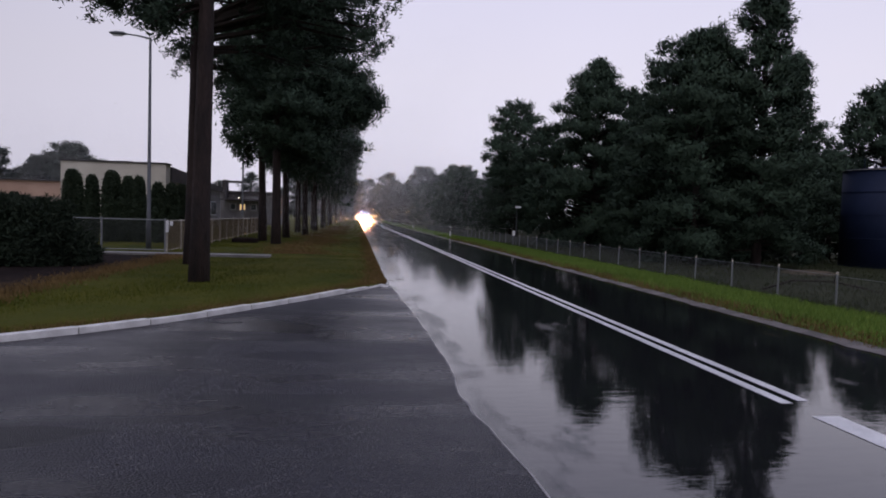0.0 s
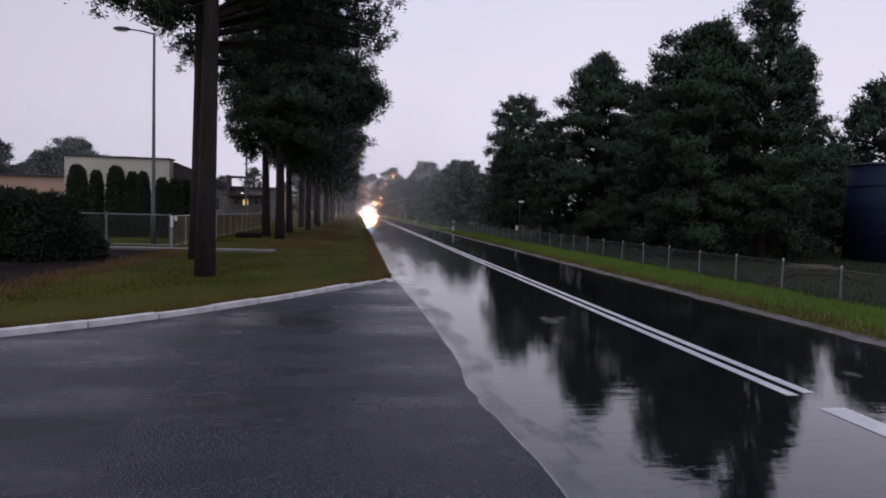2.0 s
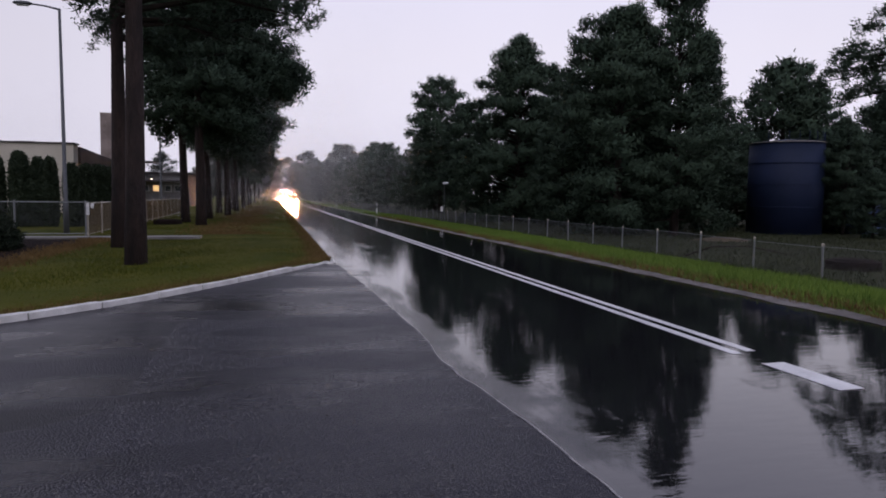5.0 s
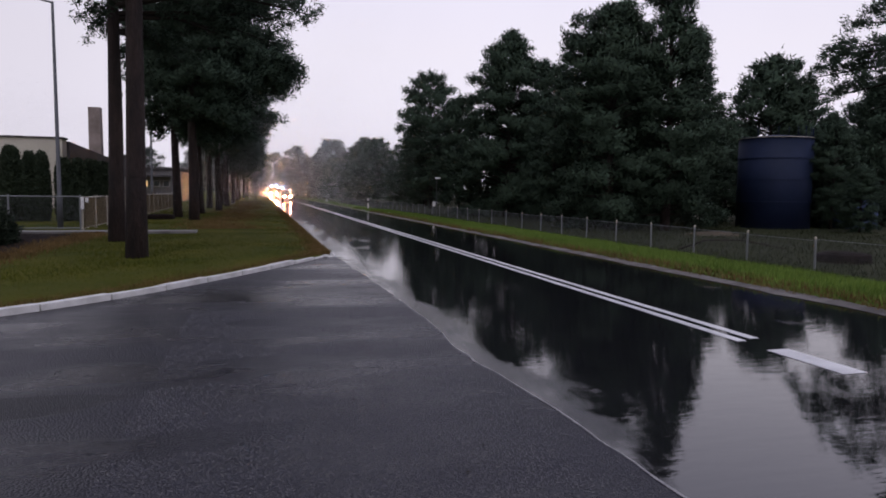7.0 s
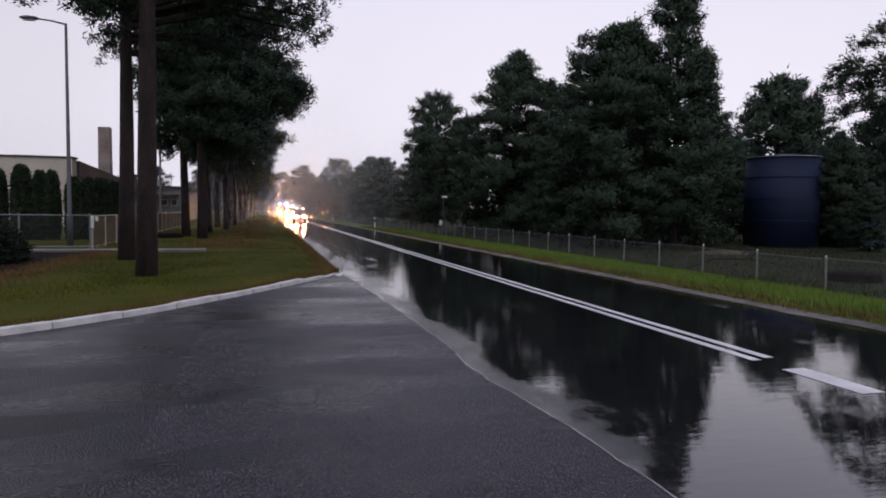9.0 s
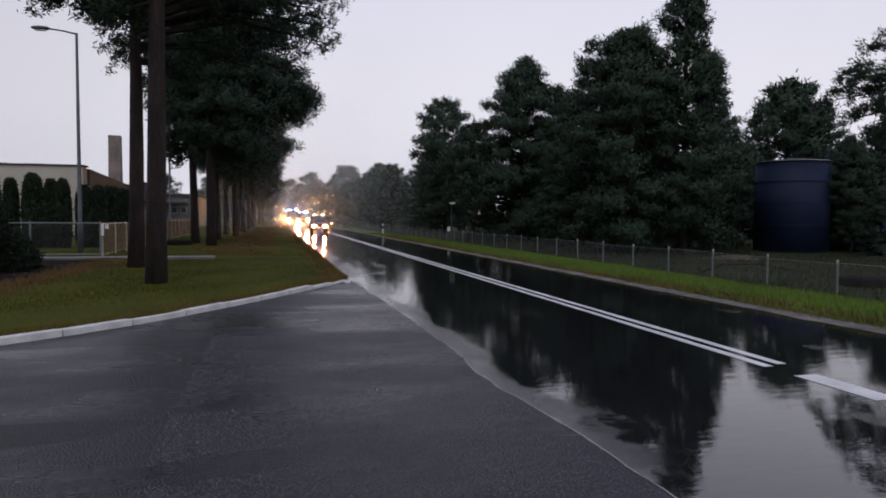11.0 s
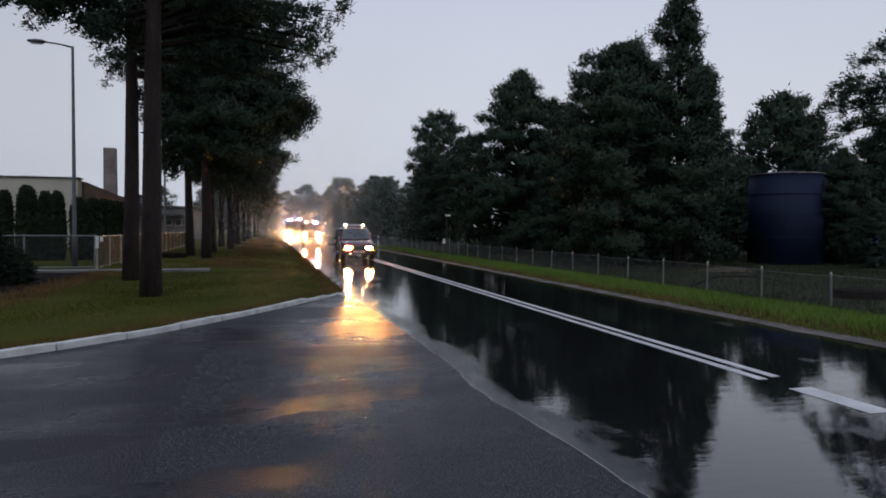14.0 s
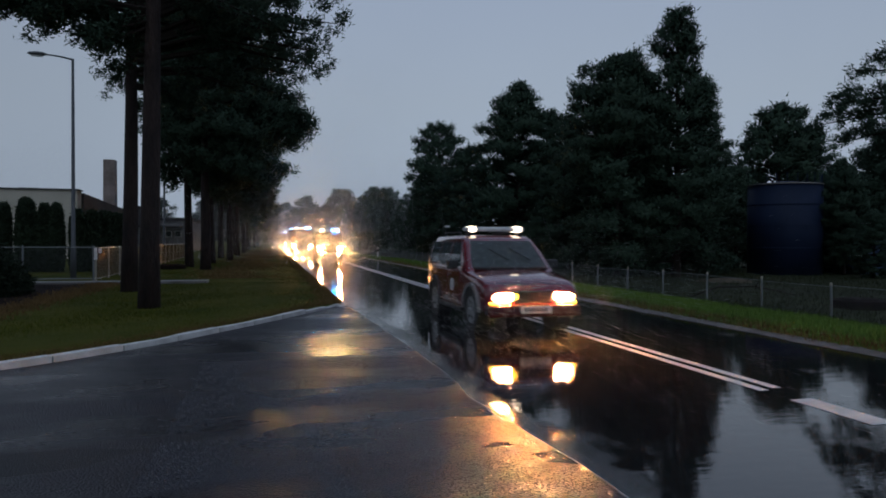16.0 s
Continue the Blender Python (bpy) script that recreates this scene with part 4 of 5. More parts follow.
def build_yard_fence():
    g = thing("chain_link_gate", "chain-link gate on pale steel posts beside a footpath", "gate")
    for x in (-9.36, -7.2):
        part("post", tube([(x, 25, 0.05), (x, 25, 1.33)], [0.035, 0.035], 8), STEEL, g)
    part("top_rail", tube([(-9.36, 25, 1.27), (-7.2, 25, 1.27)], [0.02, 0.02], 6), STEEL, g)
    part("bottom_rail", tube([(-9.36, 25, 0.2), (-7.2, 25, 0.2)], [0.02, 0.02], 6), STEEL, g)
    net = part("wire_panel", wire_net(2.16, 1.05, 0.06), WIRE, g)
    net.matrix_basis = pose(-9.36, 25, 0.21)
    f = thing("yard_fence", "chain-link yard fence with pale posts", "fence")
    for k in range(6):
        x = -9.4 - 2.16 * (k + 1)
        part("post", tube([(x, 25, 0.05), (x, 25, 1.3)], [0.03, 0.03], 8), STEEL, f)
        nn = new("wire_panel", net.data)
        nn.parent = f
        nn.matrix_basis = pose(x, 25, 0.21)
        part("top_rail", tube([(x, 25, 1.27), (x + 2.16, 25, 1.27)], [0.018, 0.018], 6), STEEL, f)
    t = thing("lawn_fence", "chain-link fence with wet pale tube frames beside the lawn", "fence")
    panel = wire_net(2.2, 1.0, 0.055, 0.0035)
    first = part("wire_panel", panel, WIRETAN, t)
    for k in range(16):
        y = 25.0 + 2.2 * k
        x = -7.14 - 0.03 * (y - 25)
        o = first if k == 0 else new("wire_panel", first.data)
        o.parent = t
        o.matrix_basis = pose(x, y, 0.2, 0, 0, 91.7)
        part("post", tube([(x, y, 0.02), (x, y, 1.28)], [0.032, 0.032], 8), FRAME, t)
        for z in (0.18, 1.24):
            part("rail", tube([(x, y, z), (x - 0.066, y + 2.2, z)], [0.022, 0.022], 7), FRAME, t)
    # notices on the first posts
    for x, z, w, h in ((-7.12, 0.95, 0.10, 0.42), (-6.98, 1.05, 0.10, 0.16)):
        s = thing("notice_board", "small white notice board on a fence post", "sign")
        part("board", box(x - w / 2, x + w / 2, 24.93, 24.95, z - h / 2 + 0.1, z + h / 2 + 0.1, 0.004), WHITE, s)
        part("backing", box(x - w / 2 - 0.01, x + w / 2 + 0.01, 24.955, 24.97, z - h / 2 + 0.09, z + h / 2 + 0.11), PLASTIC, s)


def street_lamp(x, y, h, arm, dz, m=0.0):
    s = thing("street_lamp", "tall slim grey street lamp with a single arm, unlit", "street lamp", group="street lamps")
    part("pole", tube([(0, 0, -0.1), (0, 0, 1.2), (0, 0, 1.25), (0, 0, h)], [0.10, 0.095, 0.075, 0.045], 10), POLE, s, smooth=True)
    sg = 1 if arm > 0 else -1
    part("arm", tube([(0, 0, h - 0.03), (arm * 0.5, 0, h + dz * 0.6), (arm, 0, h + dz)], [0.035, 0.03, 0.028], 8), POLE, s, smooth=True)
    part("lamp_head", loft([[(arm + sg * u, yy * w, h + dz + zz * w) for yy, zz in ((-0.13, 0), (-0.08, 0.07), (0.08, 0.07), (0.13, 0), (0.08, -0.05), (-0.08, -0.05))]
                            for u, w in ((-0.05, 0.4), (0.05, 0.9), (0.3, 1.05), (0.5, 0.7), (0.56, 0.3))]), POLE, s, smooth=True)
    part("diffuser", box(min(arm + sg * 0.08, arm + sg * 0.45), max(arm + sg * 0.08, arm + sg * 0.45), -0.08, 0.08, h + dz - 0.085, h + dz - 0.05, 0.02), WHITE, s)
    s.matrix_basis = pose(x, y, 0.05, 0, 0, m)
    return s


def build_street_furniture():
    street_lamp(-8.24, 26.6, 8.0, -0.9, 0.10)
    street_lamp(-7.9, 45.5, 7.4, -0.85, 0.10)
    street_lamp(8.0, 157, 10.2, -1.6, 0.25)
    p = thing("post_lamp", "short garden post lamp with white head by the fence", "lamp")
    part("pole", tube([(10.2, 43.9, -0.35), (10.2, 43.9, 2.45)], [0.028, 0.024], 8), POLE, p)
    part("lamp_head", box(10.10, 10.46, 43.80, 44.0, 2.45, 2.57, 0.04), WHITE, p)
    part("bracket", tube([(10.2, 43.9, 2.38), (10.3, 43.9, 2.48)], [0.025, 0.025], 6), POLE, p)
    b = thing("meter_box", "small white utility box on a post by the fence", "utility box")
    part("cabinet", box(9.98, 10.14, 43.95, 44.1, 0.60, 0.92, 0.015), WHITE, b)
    part("post", box(10.03, 10.09, 44.0, 44.06, -0.35, 0.60, 0.01), POLE, b)
    for x, y in ((7.7, 58), (7.7, 97), (7.7, 140)):
        g = thing("guide_post", "white roadside guide post with a black band", "guide post", group="guide posts")
        part("shaft", loft([[(x + a, y + c, z) for a, c in ((-0.06, -0.03), (0.06, -0.03), (0.05, 0.04), (-0.05, 0.04))] for z in (-0.1, 0.55)]), WHITE, g)
        part("band", loft([[(x + a, y + c, z) for a, c in ((-0.062, -0.032), (0.062, -0.032), (0.052, 0.042), (-0.052, 0.042))] for z in (0.55, 0.78)]), PLASTIC, g)
        part("cap", loft([[(x + a, y + c, z) for a, c in ((-0.06, -0.03), (0.06, -0.03), (0.05, 0.04), (-0.05, 0.04))] for z in (0.78, 0.98)]), WHITE, g)
    s = thing("road_sign", "diamond road sign on a grey pole, seen from behind", "sign")
    part("pole", tube([(-2.0, 90, 0), (-2.0, 90, 4.3)], [0.04, 0.04], 8), STEEL, s)
    dm = box(-0.5, 0.5, -0.015, 0.015, -0.5, 0.5, 0.008)
    bmesh.ops.rotate(dm, cent=(0, 0, 0), matrix=Matrix.Rotation(radians(45), 3, "Y"), verts=dm.verts)
    bmesh.ops.translate(dm, vec=(-2.0, 89.93, 3.7), verts=dm.verts)
    part("panel", dm, STEEL, s)
    bm = bmesh.new()
    top = bm.verts.new((18.3, 25.6, -0.06))
    rim = [bm.verts.new((18.3 + 1.7 * math.cos(a) * (1 + 0.2 * math.sin(3 * a)), 25.6 + 0.9 * math.sin(a), field_z(18.3, 25.6) - 0.04)) for a in (2 * math.pi * k / 24 for k in range(24))]
    mid = [bm.verts.new(v.co.lerp(top.co, 0.5) + Vector((0, 0, 0.06))) for v in rim]
    for k in range(24):
        bm.faces.new((rim[k], rim[(k + 1) % 24], mid[(k + 1) % 24], mid[k]))
        bm.faces.new((mid[k], mid[(k + 1) % 24], top))
    tagged(part("sand_mound", bm, SAND, smooth=True), "low pale sandy mound in the meadow", "sand", kind="structure")
    br = thing("fallen_branch", "bare fallen branch lying behind the wire fence", "branch")
    part("stem", tube([(11.6, 18.4, -0.2), (12.0, 17.6, 0.15), (12.5, 16.6, 0.22), (13.2, 15.6, 0.02)], [0.035, 0.03, 0.022, 0.01], 6), LIMB, br)
    for k, (dx, dy, dz) in enumerate(((0.5, 0.5, 0.2), (0.4, -0.3, 0.35), (-0.3, -0.5, 0.3), (0.6, 0.2, -0.1))):
        b0 = Vector((12.0 + 0.25 * k, 17.6 - 0.5 * k, 0.16))
        part("twig", tube([b0, b0 + Vector((dx, dy, dz)) * 0.6, b0 + Vector((dx, dy, dz))], [0.014, 0.01, 0.004], 5), LIMB, br)
    # manhole rings
    for x, y, z, lab in ((-6.1, 35.5, 0.12, "round concrete manhole ring on the lawn"), (14.2, 14.6, -0.2, "round concrete manhole ring in the meadow")):
        m = thing("manhole", lab, "manhole")
        part("ring", tube([(x, y, z - 0.1), (x, y, z + 0.16), (x, y, z + 0.18)], [0.68, 0.66, 0.62], 24), MULCH, m)
        part("cover", tube([(x, y, z + 0.18), (x, y, z + 0.21)], [0.5, 0.48], 24), MULCH, m)


# ---------------------------------------------------------------- buildings
def build_buildings():
    h = thing("workshop", "cream rendered flat workshop building with dark sloping roof", "building")
    part("wall", box(-23.5, -15.6, 56, 57.2, 0, 5.25), CREAM, h)
    part("parapet", box(-23.6, -15.5, 55.9, 57.3, 5.25, 5.38, 0.02), ROOFING, h)
    part("wing", box(-23.4, -15.7, 57.2, 78, 0, 4.0), CLAD, h)
    part("roof", loft([[(-23.6, 57.35, 3.9), (-15.45, 57.35, 3.9), (-15.45, 57.35, 5.15), (-23.6, 57.35, 5.15)], [(-23.6, 78.3, 3.9), (-15.45, 78.3, 3.9), (-15.45, 78.3, 4.3), (-23.6, 78.3, 4.3)]]), ROOFING, h)
    part("roof_hatch", box(-20.2, -18.8, 58, 60, 4.95, 5.55, 0.05), CLAD, h)
    for k in range(4):
        w = part("window", box(-15.71, -15.64, 58 + 5 * k, 60.5 + 5 * k, 1.2, 2.7), WHITE, h)
        part("pane", box(-15.645, -15.63, 58.1 + 5 * k, 60.4 + 5 * k, 1.3, 2.6), GLASS, w)
    c = thing("chimney", "tall square masonry chimney stack", "chimney")
    part("shaft", loft([[(-18.4 - s, 76.6 - s, z), (-17.25 + s, 76.6 - s, z), (-17.25 + s, 77.8 + s, z), (-18.4 - s, 77.8 + s, z)] for s, z in ((0.12, 0), (0.0, 5), (-0.03, 9.7))]), BRICK, c)
    part("cap", box(-18.38, -17.27, 76.62, 77.78, 9.7, 9.95, 0.02), BRICK, c)
    s = thing("low_building", "low salmon-coloured building with a dark base", "building")
    part("wall", box(-46, -26, 70, 84, 2.6, 4.1), SALMON, s)
    part("base", box(-45.9, -26.1, 70.1, 83.9, 0, 2.6), BRICK, s)
    part("roof", box(-46.3, -25.7, 69.7, 84.3, 4.1, 4.25, 0.02), ROOFING, s)
    i = thing("factory_shed", "long grey factory shed with lit windows", "building")
    part("wall", box(-24, -11.5, 90, 112, 0, 4.0), CLAD, i)
    part("roof", box(-24.3, -11.2, 89.6, 112.4, 4.0, 4.35, 0.03), ROOFING, i)
    part("canopy", box(-17.6, -12.2, 87.5, 90, 3.1, 3.3, 0.02), ROOFING, i)
    part("gantry", box(-17.3, -17.0, 88, 90, 3.3, 5.7, 0.02), ROOFING, i)
    part("gantry", box(-17.4, -14.6, 88.1, 88.4, 5.3, 5.6, 0.02), ROOFING, i)
    for k, x in enumerate((-16.8, -15.6, -14.2, -13.1)):
        w = part("window", box(x, x + 0.75, 89.9, 89.98, 1.9, 2.7), WHITE, i)
        part("pane", box(x + 0.06, x + 0.69, 89.86, 89.9, 1.96, 2.64), WINDOWLIT if k == 1 else GLASS, w)
    part("lamp", box(-15.36, -15.26, 87.4, 87.5, 3.35, 3.45, 0.03), BEACON_W, i)
    t = thing("storage_tank", "large dark blue cylindrical storage tank among the pines", "tank")
    cx, cy, r = 27.2, 32.2, 1.95
    part("shell", tube([(cx, cy, -0.4), (cx, cy, 4.75)], [r, r], 72), TANKM, t, smooth=True)
    part("roof", tube([(cx, cy, 4.75), (cx, cy, 4.82), (cx, cy, 5.0)], [r * 1.01, r * 0.97, 0.3], 40), TANKM, t)
    part("rim", tube([(cx, cy, 4.755), (cx, cy, 4.785)], [r * 1.03, r * 1.03], 72), FRAME, t, "pale steel rim")
    for z in (1.2, 2.4, 3.6):
        part("hoop", tube([(cx, cy, z), (cx, cy, z + 0.05)], [r * 1.012, r * 1.012], 40), TANKM, t)
    for k in range(9):
        a = radians(200 + 16 * k)
        part("rail_post", tube([(cx + r * 0.96 * math.cos(a), cy + r * 0.96 * math.sin(a), 4.75), (cx + r * 0.96 * math.cos(a), cy + r * 0.96 * math.sin(a), 5.35)], [0.02, 0.02], 5), TANKM, t)
    b = thing("container", "pale blue sheet-metal container beneath the pines", "container")
    part("body", box(31.2, 33, 30.5, 34.0, -0.4, 1.5, 0.03), BLUESHEET, b)
    part("lid", box(31.1, 33.1, 30.4, 34.1, 1.5, 1.6, 0.02), BLUESHEET, b)


# ---------------------------------------------------------------- vehicles
def wheel(parent, x, y, r, w):
    ob = part("wheel", tube([(-w / 2, 0, 0), (-w * 0.4, 0, 0), (w * 0.4, 0, 0), (w / 2, 0, 0)], [r * 0.93, r, r, r * 0.93], 24), RUBBER, parent)
    ob.matrix_basis = pose(x, y, r)
    sg = -1 if x < 0 else 1
    part("rim", tube([(sg * w * 0.36, 0, 0), (sg * w * 0.515, 0, 0), (sg * w * 0.53, 0, 0)], [r * 0.66, r * 0.66, r * 0.58], 20), ALLOY, ob)
    for k in range(5):
        a = 2 * math.pi * k / 5
        part("spoke_slot", tube([(sg * w * 0.50, r * 0.38 * math.cos(a), r * 0.38 * math.sin(a)), (sg * w * 0.55, r * 0.38 * math.cos(a), r * 0.38 * math.sin(a))], [r * 0.10, r * 0.10], 8), PLASTIC, ob)
    part("hub", tube([(sg * w * 0.50, 0, 0), (sg * w * 0.58, 0, 0)], [r * 0.14, r * 0.11], 10), ALLOY, ob)
    return ob


def ring(y, hw, z0, z1, r=0.08, crown=0.0):
    """A rounded body section across the car."""
    pts = []
    for cx, cz, a0 in ((hw - r, z0 + r, -90), (hw - r, z1 - r, 0)):
        pts += [(cx + r * math.cos(radians(a0 + 30 * k)), y, cz + r * math.sin(radians(a0 + 30 * k))) for k in range(4)]
    pts += [(hw * f, y, z1 + crown * (1 - f * f)) for f in (0.55, 0.2, -0.2, -0.55)]
    for cx, cz, a0 in ((-hw + r, z1 - r, 90), (-hw + r, z0 + r, 180)):
        pts += [(cx + r * math.cos(radians(a0 + 30 * k)), y, cz + r * math.sin(radians(a0 + 30 * k))) for k in range(4)]
    return pts


def plan_ring(z, y0, y1, hw, r):
    """A level section through the passenger cell, with rounded corners and a bowed front."""
    pts = []
    for cx, cy, a0 in ((hw - r, y1 - r, 0), (-hw + r, y1 - r, 90), (-hw + r, y0 + r, 180)):
        pts += [(cx + r * math.cos(radians(a0 + 22.5 * k)), cy + r * math.sin(radians(a0 + 22.5 * k)), z) for k in range(5)]
    pts += [(hw * f, y0 - 0.04 * (1 - f * f), z) for f in (-0.5, 0.0, 0.5)]
    pts += [(hw - r + r * math.cos(radians(270 + 22.5 * k)), y0 + r + r * math.sin(radians(270 + 22.5 * k)), z) for k in range(5)]
    return pts


def suv():
    v = thing("suv", "maroon emergency off-road car with roof light bar, headlights lit", "car")
    W = 0.84
    part("body", loft([ring(0.03, W * 0.86, 0.42, 0.70, 0.06), ring(0.06, W * 0.91, 0.39, 0.755, 0.08), ring(0.13, W * 0.95, 0.36, 0.815, 0.11, 0.015), ring(0.30, W * 0.98, 0.34, 0.875, 0.12, 0.03),
                       ring(0.60, W * 0.995, 0.33, 0.935, 0.12, 0.04), ring(0.90, W, 0.32, 0.975, 0.11, 0.045), ring(1.15, W, 0.32, 1.01, 0.09, 0.03), ring(1.5, W, 0.32, 1.03, 0.06),
                       ring(2.6, W * 1.005, 0.33, 1.04, 0.06), ring(3.6, W, 0.34, 1.04, 0.06), ring(4.10, W * 0.97, 0.38, 1.03, 0.10), ring(4.24, W * 0.92, 0.43, 0.99, 0.10), ring(4.29, W * 0.85, 0.47, 0.93, 0.10)]), REDPAINT, v, smooth="creased")
    # pressed ridge along each side of the bonnet
    for sg in (-1, 1):
        part("bonnet_crease", tube([(sg * 0.44, 0.22, 0.862), (sg * 0.50, 0.60, 0.952), (sg * 0.56, 1.08, 1.012)], [0.012, 0.018, 0.012], 6), REDPAINT, v, smooth=True)
    # passenger cell: pillars and roof
    part("cabin", loft([plan_ring(0.98, 1.06, 4.24, W * 0.985, 0.10), plan_ring(1.05, 1.16, 4.22, W * 0.97, 0.12), plan_ring(1.28, 1.42, 4.15, 0.775, 0.13), plan_ring(1.46, 1.63, 4.08, 0.72, 0.14),
                        plan_ring(1.56, 1.76, 4.03, 0.685, 0.15), plan_ring(1.61, 1.86, 3.97, 0.645, 0.17), plan_ring(1.64, 2.0, 3.88, 0.56, 0.18), plan_ring(1.655, 2.2, 3.7, 0.40, 0.18)]), REDPAINT, v, smooth="creased")
    for sg in (-1, 1):
        part("roof_rail", tube([(sg * 0.57, 2.35, 1.66), (sg * 0.57, 2.45, 1.70), (sg * 0.56, 3.65, 1.70), (sg * 0.56, 3.75, 1.66)], [0.014, 0.014, 0.014, 0.014], 6), PLASTIC, v)
    cols = [-1 + 2 * k / 8 for k in range(9)]
    glass = bmesh.new()
    sheet_v = [[glass.verts.new((hw * f, yy - 0.045 * (1 - f * f) - 0.012, zz)) for f in cols] for hw, yy, zz in ((0.70, 1.185, 1.065), (0.655, 1.425, 1.28), (0.585, 1.705, 1.535))]
    for p, q in zip(sheet_v, sheet_v[1:]):
        for k in range(8):
            glass.faces.new((p[k], p[k + 1], q[k + 1], q[k]))
    bmesh.ops.solidify(glass, geom=glass.faces[:], thickness=0.012)
    bmesh.ops.recalc_face_normals(glass, faces=glass.faces)
    part("windscreen", glass, SKYGLASS, v, "rain-wet windscreen, paled by sky light in its colour", smooth="creased")
    part("cowl", box(-0.68, 0.68, 1.06, 1.15, 1.03, 1.06, 0.01), PLASTIC, v)
    for sg in (-1, 1):
        for y0, y1, t0, t1 in ((1.50, 2.30, 1.82, 2.32), (2.40, 3.15, 2.42, 3.10), (3.25, 3.98, 3.22, 3.88)):
            part("side_window", loft([[(sg * xx, y0 + (t0 - y0) * f, zz), (sg * xx, y1 + (t1 - y1) * f, zz), (sg * (xx - 0.014), y1 + (t1 - y1) * f, zz), (sg * (xx - 0.014), y0 + (t0 - y0) * f, zz)]
                                      for xx, zz, f in ((0.813, 1.06, 0.0), (0.779, 1.28, 0.45), (0.711, 1.52, 1.0))]), GLASS, v)
        d = part("door", box(sg * W - 0.008, sg * W + 0.008, 1.5, 2.36, 0.44, 0.98, 0.006), REDPAINT, v)
        part("handle", box(sg * (W + 0.012) - 0.012, sg * (W + 0.012) + 0.012, 2.15, 2.30, 0.88, 0.91, 0.008), PLASTIC, d)
        d = part("door", box(sg * W - 0.008, sg * W + 0.008, 2.40, 3.2, 0.44, 0.98, 0.006), REDPAINT, v)
        part("emblem", tube([(sg * (W + 0.006), 2.0, 0.72), (sg * (W + 0.012), 2.0, 0.72)], [0.12, 0.12], 16), WHITE, v, "pale round door emblem")
        part("mirror", box(sg * 0.97 - 0.10, sg * 0.97 + 0.10, 1.48, 1.60, 1.03, 1.19, 0.03), PLASTIC, v)
        for y in (0.78, 3.35):
            arch = bmesh.new()
            prev = None
            for k in range(13):
                a = math.pi * k / 12
                ring_v = [arch.verts.new((sg * xx, y + rr * math.cos(a), 0.36 + rr * math.sin(a))) for xx, rr in ((W - 0.02, 0.40), (W + 0.035, 0.40), (W + 0.035, 0.465), (W - 0.02, 0.48))]
                if prev:
                    for i in range(4):
                        arch.faces.new((prev[i], prev[(i + 1) % 4], ring_v[(i + 1) % 4], ring_v[i]))
                prev = ring_v
            bmesh.ops.recalc_face_normals(arch, faces=arch.faces)
            part("wheel_arch", arch, CLAD if y < 1 else PLASTIC, v)
            part("arch_well", tube([(sg * (W - 0.25), y, 0.36), (sg * (W + 0.004), y, 0.36)], [0.40, 0.40], 20), PLASTIC, v)
        lamp = part("headlight", loft([[(sg * xa, yy, 0.575), (sg * (xb - 0.06), yy + 0.01, 0.575), (sg * xb, yy + 0.05, 0.605), (sg * xb, yy + 0.05, 0.64), (sg * (xb - 0.10), yy + 0.015, 0.68), (sg * xa, yy, 0.69)] for xa, xb, yy in ((0.39, 0.74, 0.012), (0.39, 0.74, 0.08))]), HEADLAMP, v)
        # glowing fins added before the lens to narrow its beam
        fins = bmesh.new()
        for k in range(29):
            x = sg * (0.395 + 0.0116 * k)
            top = 0.688 - max(0.0, k - 19) * 0.0045
            box(min(x, x + sg * 0.001), max(x, x + sg * 0.001), -0.006 + max(0, k - 22) * 0.006, 0.014 + max(0, k - 22) * 0.006, 0.58, top, 0, fins)
        part("beam_fins", fins, FIN_GLOW, lamp)
        part("turn_signal", box(min(sg * 0.42, sg * 0.76), max(sg * 0.42, sg * 0.76), 0.02, 0.10, 0.515, 0.545, 0.01), TURN, v)
        part("front_tip", box(sg * 0.62 - 0.14, sg * 0.62 + 0.14, -0.05, 0.10, 0.31, 0.45, 0.04), PLASTIC, v)
        part("sill", box(min(sg * 0.78, sg * 0.88), max(sg * 0.78, sg * 0.88), 1.28, 2.85, 0.28, 0.36, 0.02), PLASTIC, v)
        part("wiper", tube([(sg * 0.21 - 0.12, 1.475, 1.40), (sg * 0.21 + 0.21, 1.245, 1.19)], [0.008, 0.013], 5), PLASTIC, v)
    part("grille", box(-0.34, 0.34, 0.02, 0.10, 0.52, 0.72, 0.02), PLASTIC, v)
    for k in range(4):
        part("grille_bar", box(-0.31, 0.31, 0.008, 0.03, 0.54 + 0.045 * k, 0.553 + 0.045 * k, 0.004), PLASTIC, v)
    part("grille_lamp", box(-0.36, -0.29, -0.01, 0.03, 0.60, 0.67, 0.01), TURN, v)
    part("bumper", box(-0.80, 0.80, -0.06, 0.18, 0.30, 0.50, 0.05), DARKPAINT, v)
    pl = part("number_plate", box(-0.26, 0.26, -0.085, -0.065, 0.37, 0.485, 0.006), PLATE, v)
    for k in range(6):
        part("plate_bar", box(-0.20 + 0.07 * k, -0.155 + 0.07 * k, -0.089, -0.084, 0.395, 0.46), PLASTIC, pl)
    part("spare_wheel", tube([(0.1, 4.28, 0.85), (0.1, 4.46, 0.85)], [0.34, 0.33], 20), RUBBER, v)
    bar = part("light_bar", box(-0.58, 0.58, 1.98, 2.22, 1.715, 1.80, 0.03), WHITE, v, "white roof light bar with lit beacons")
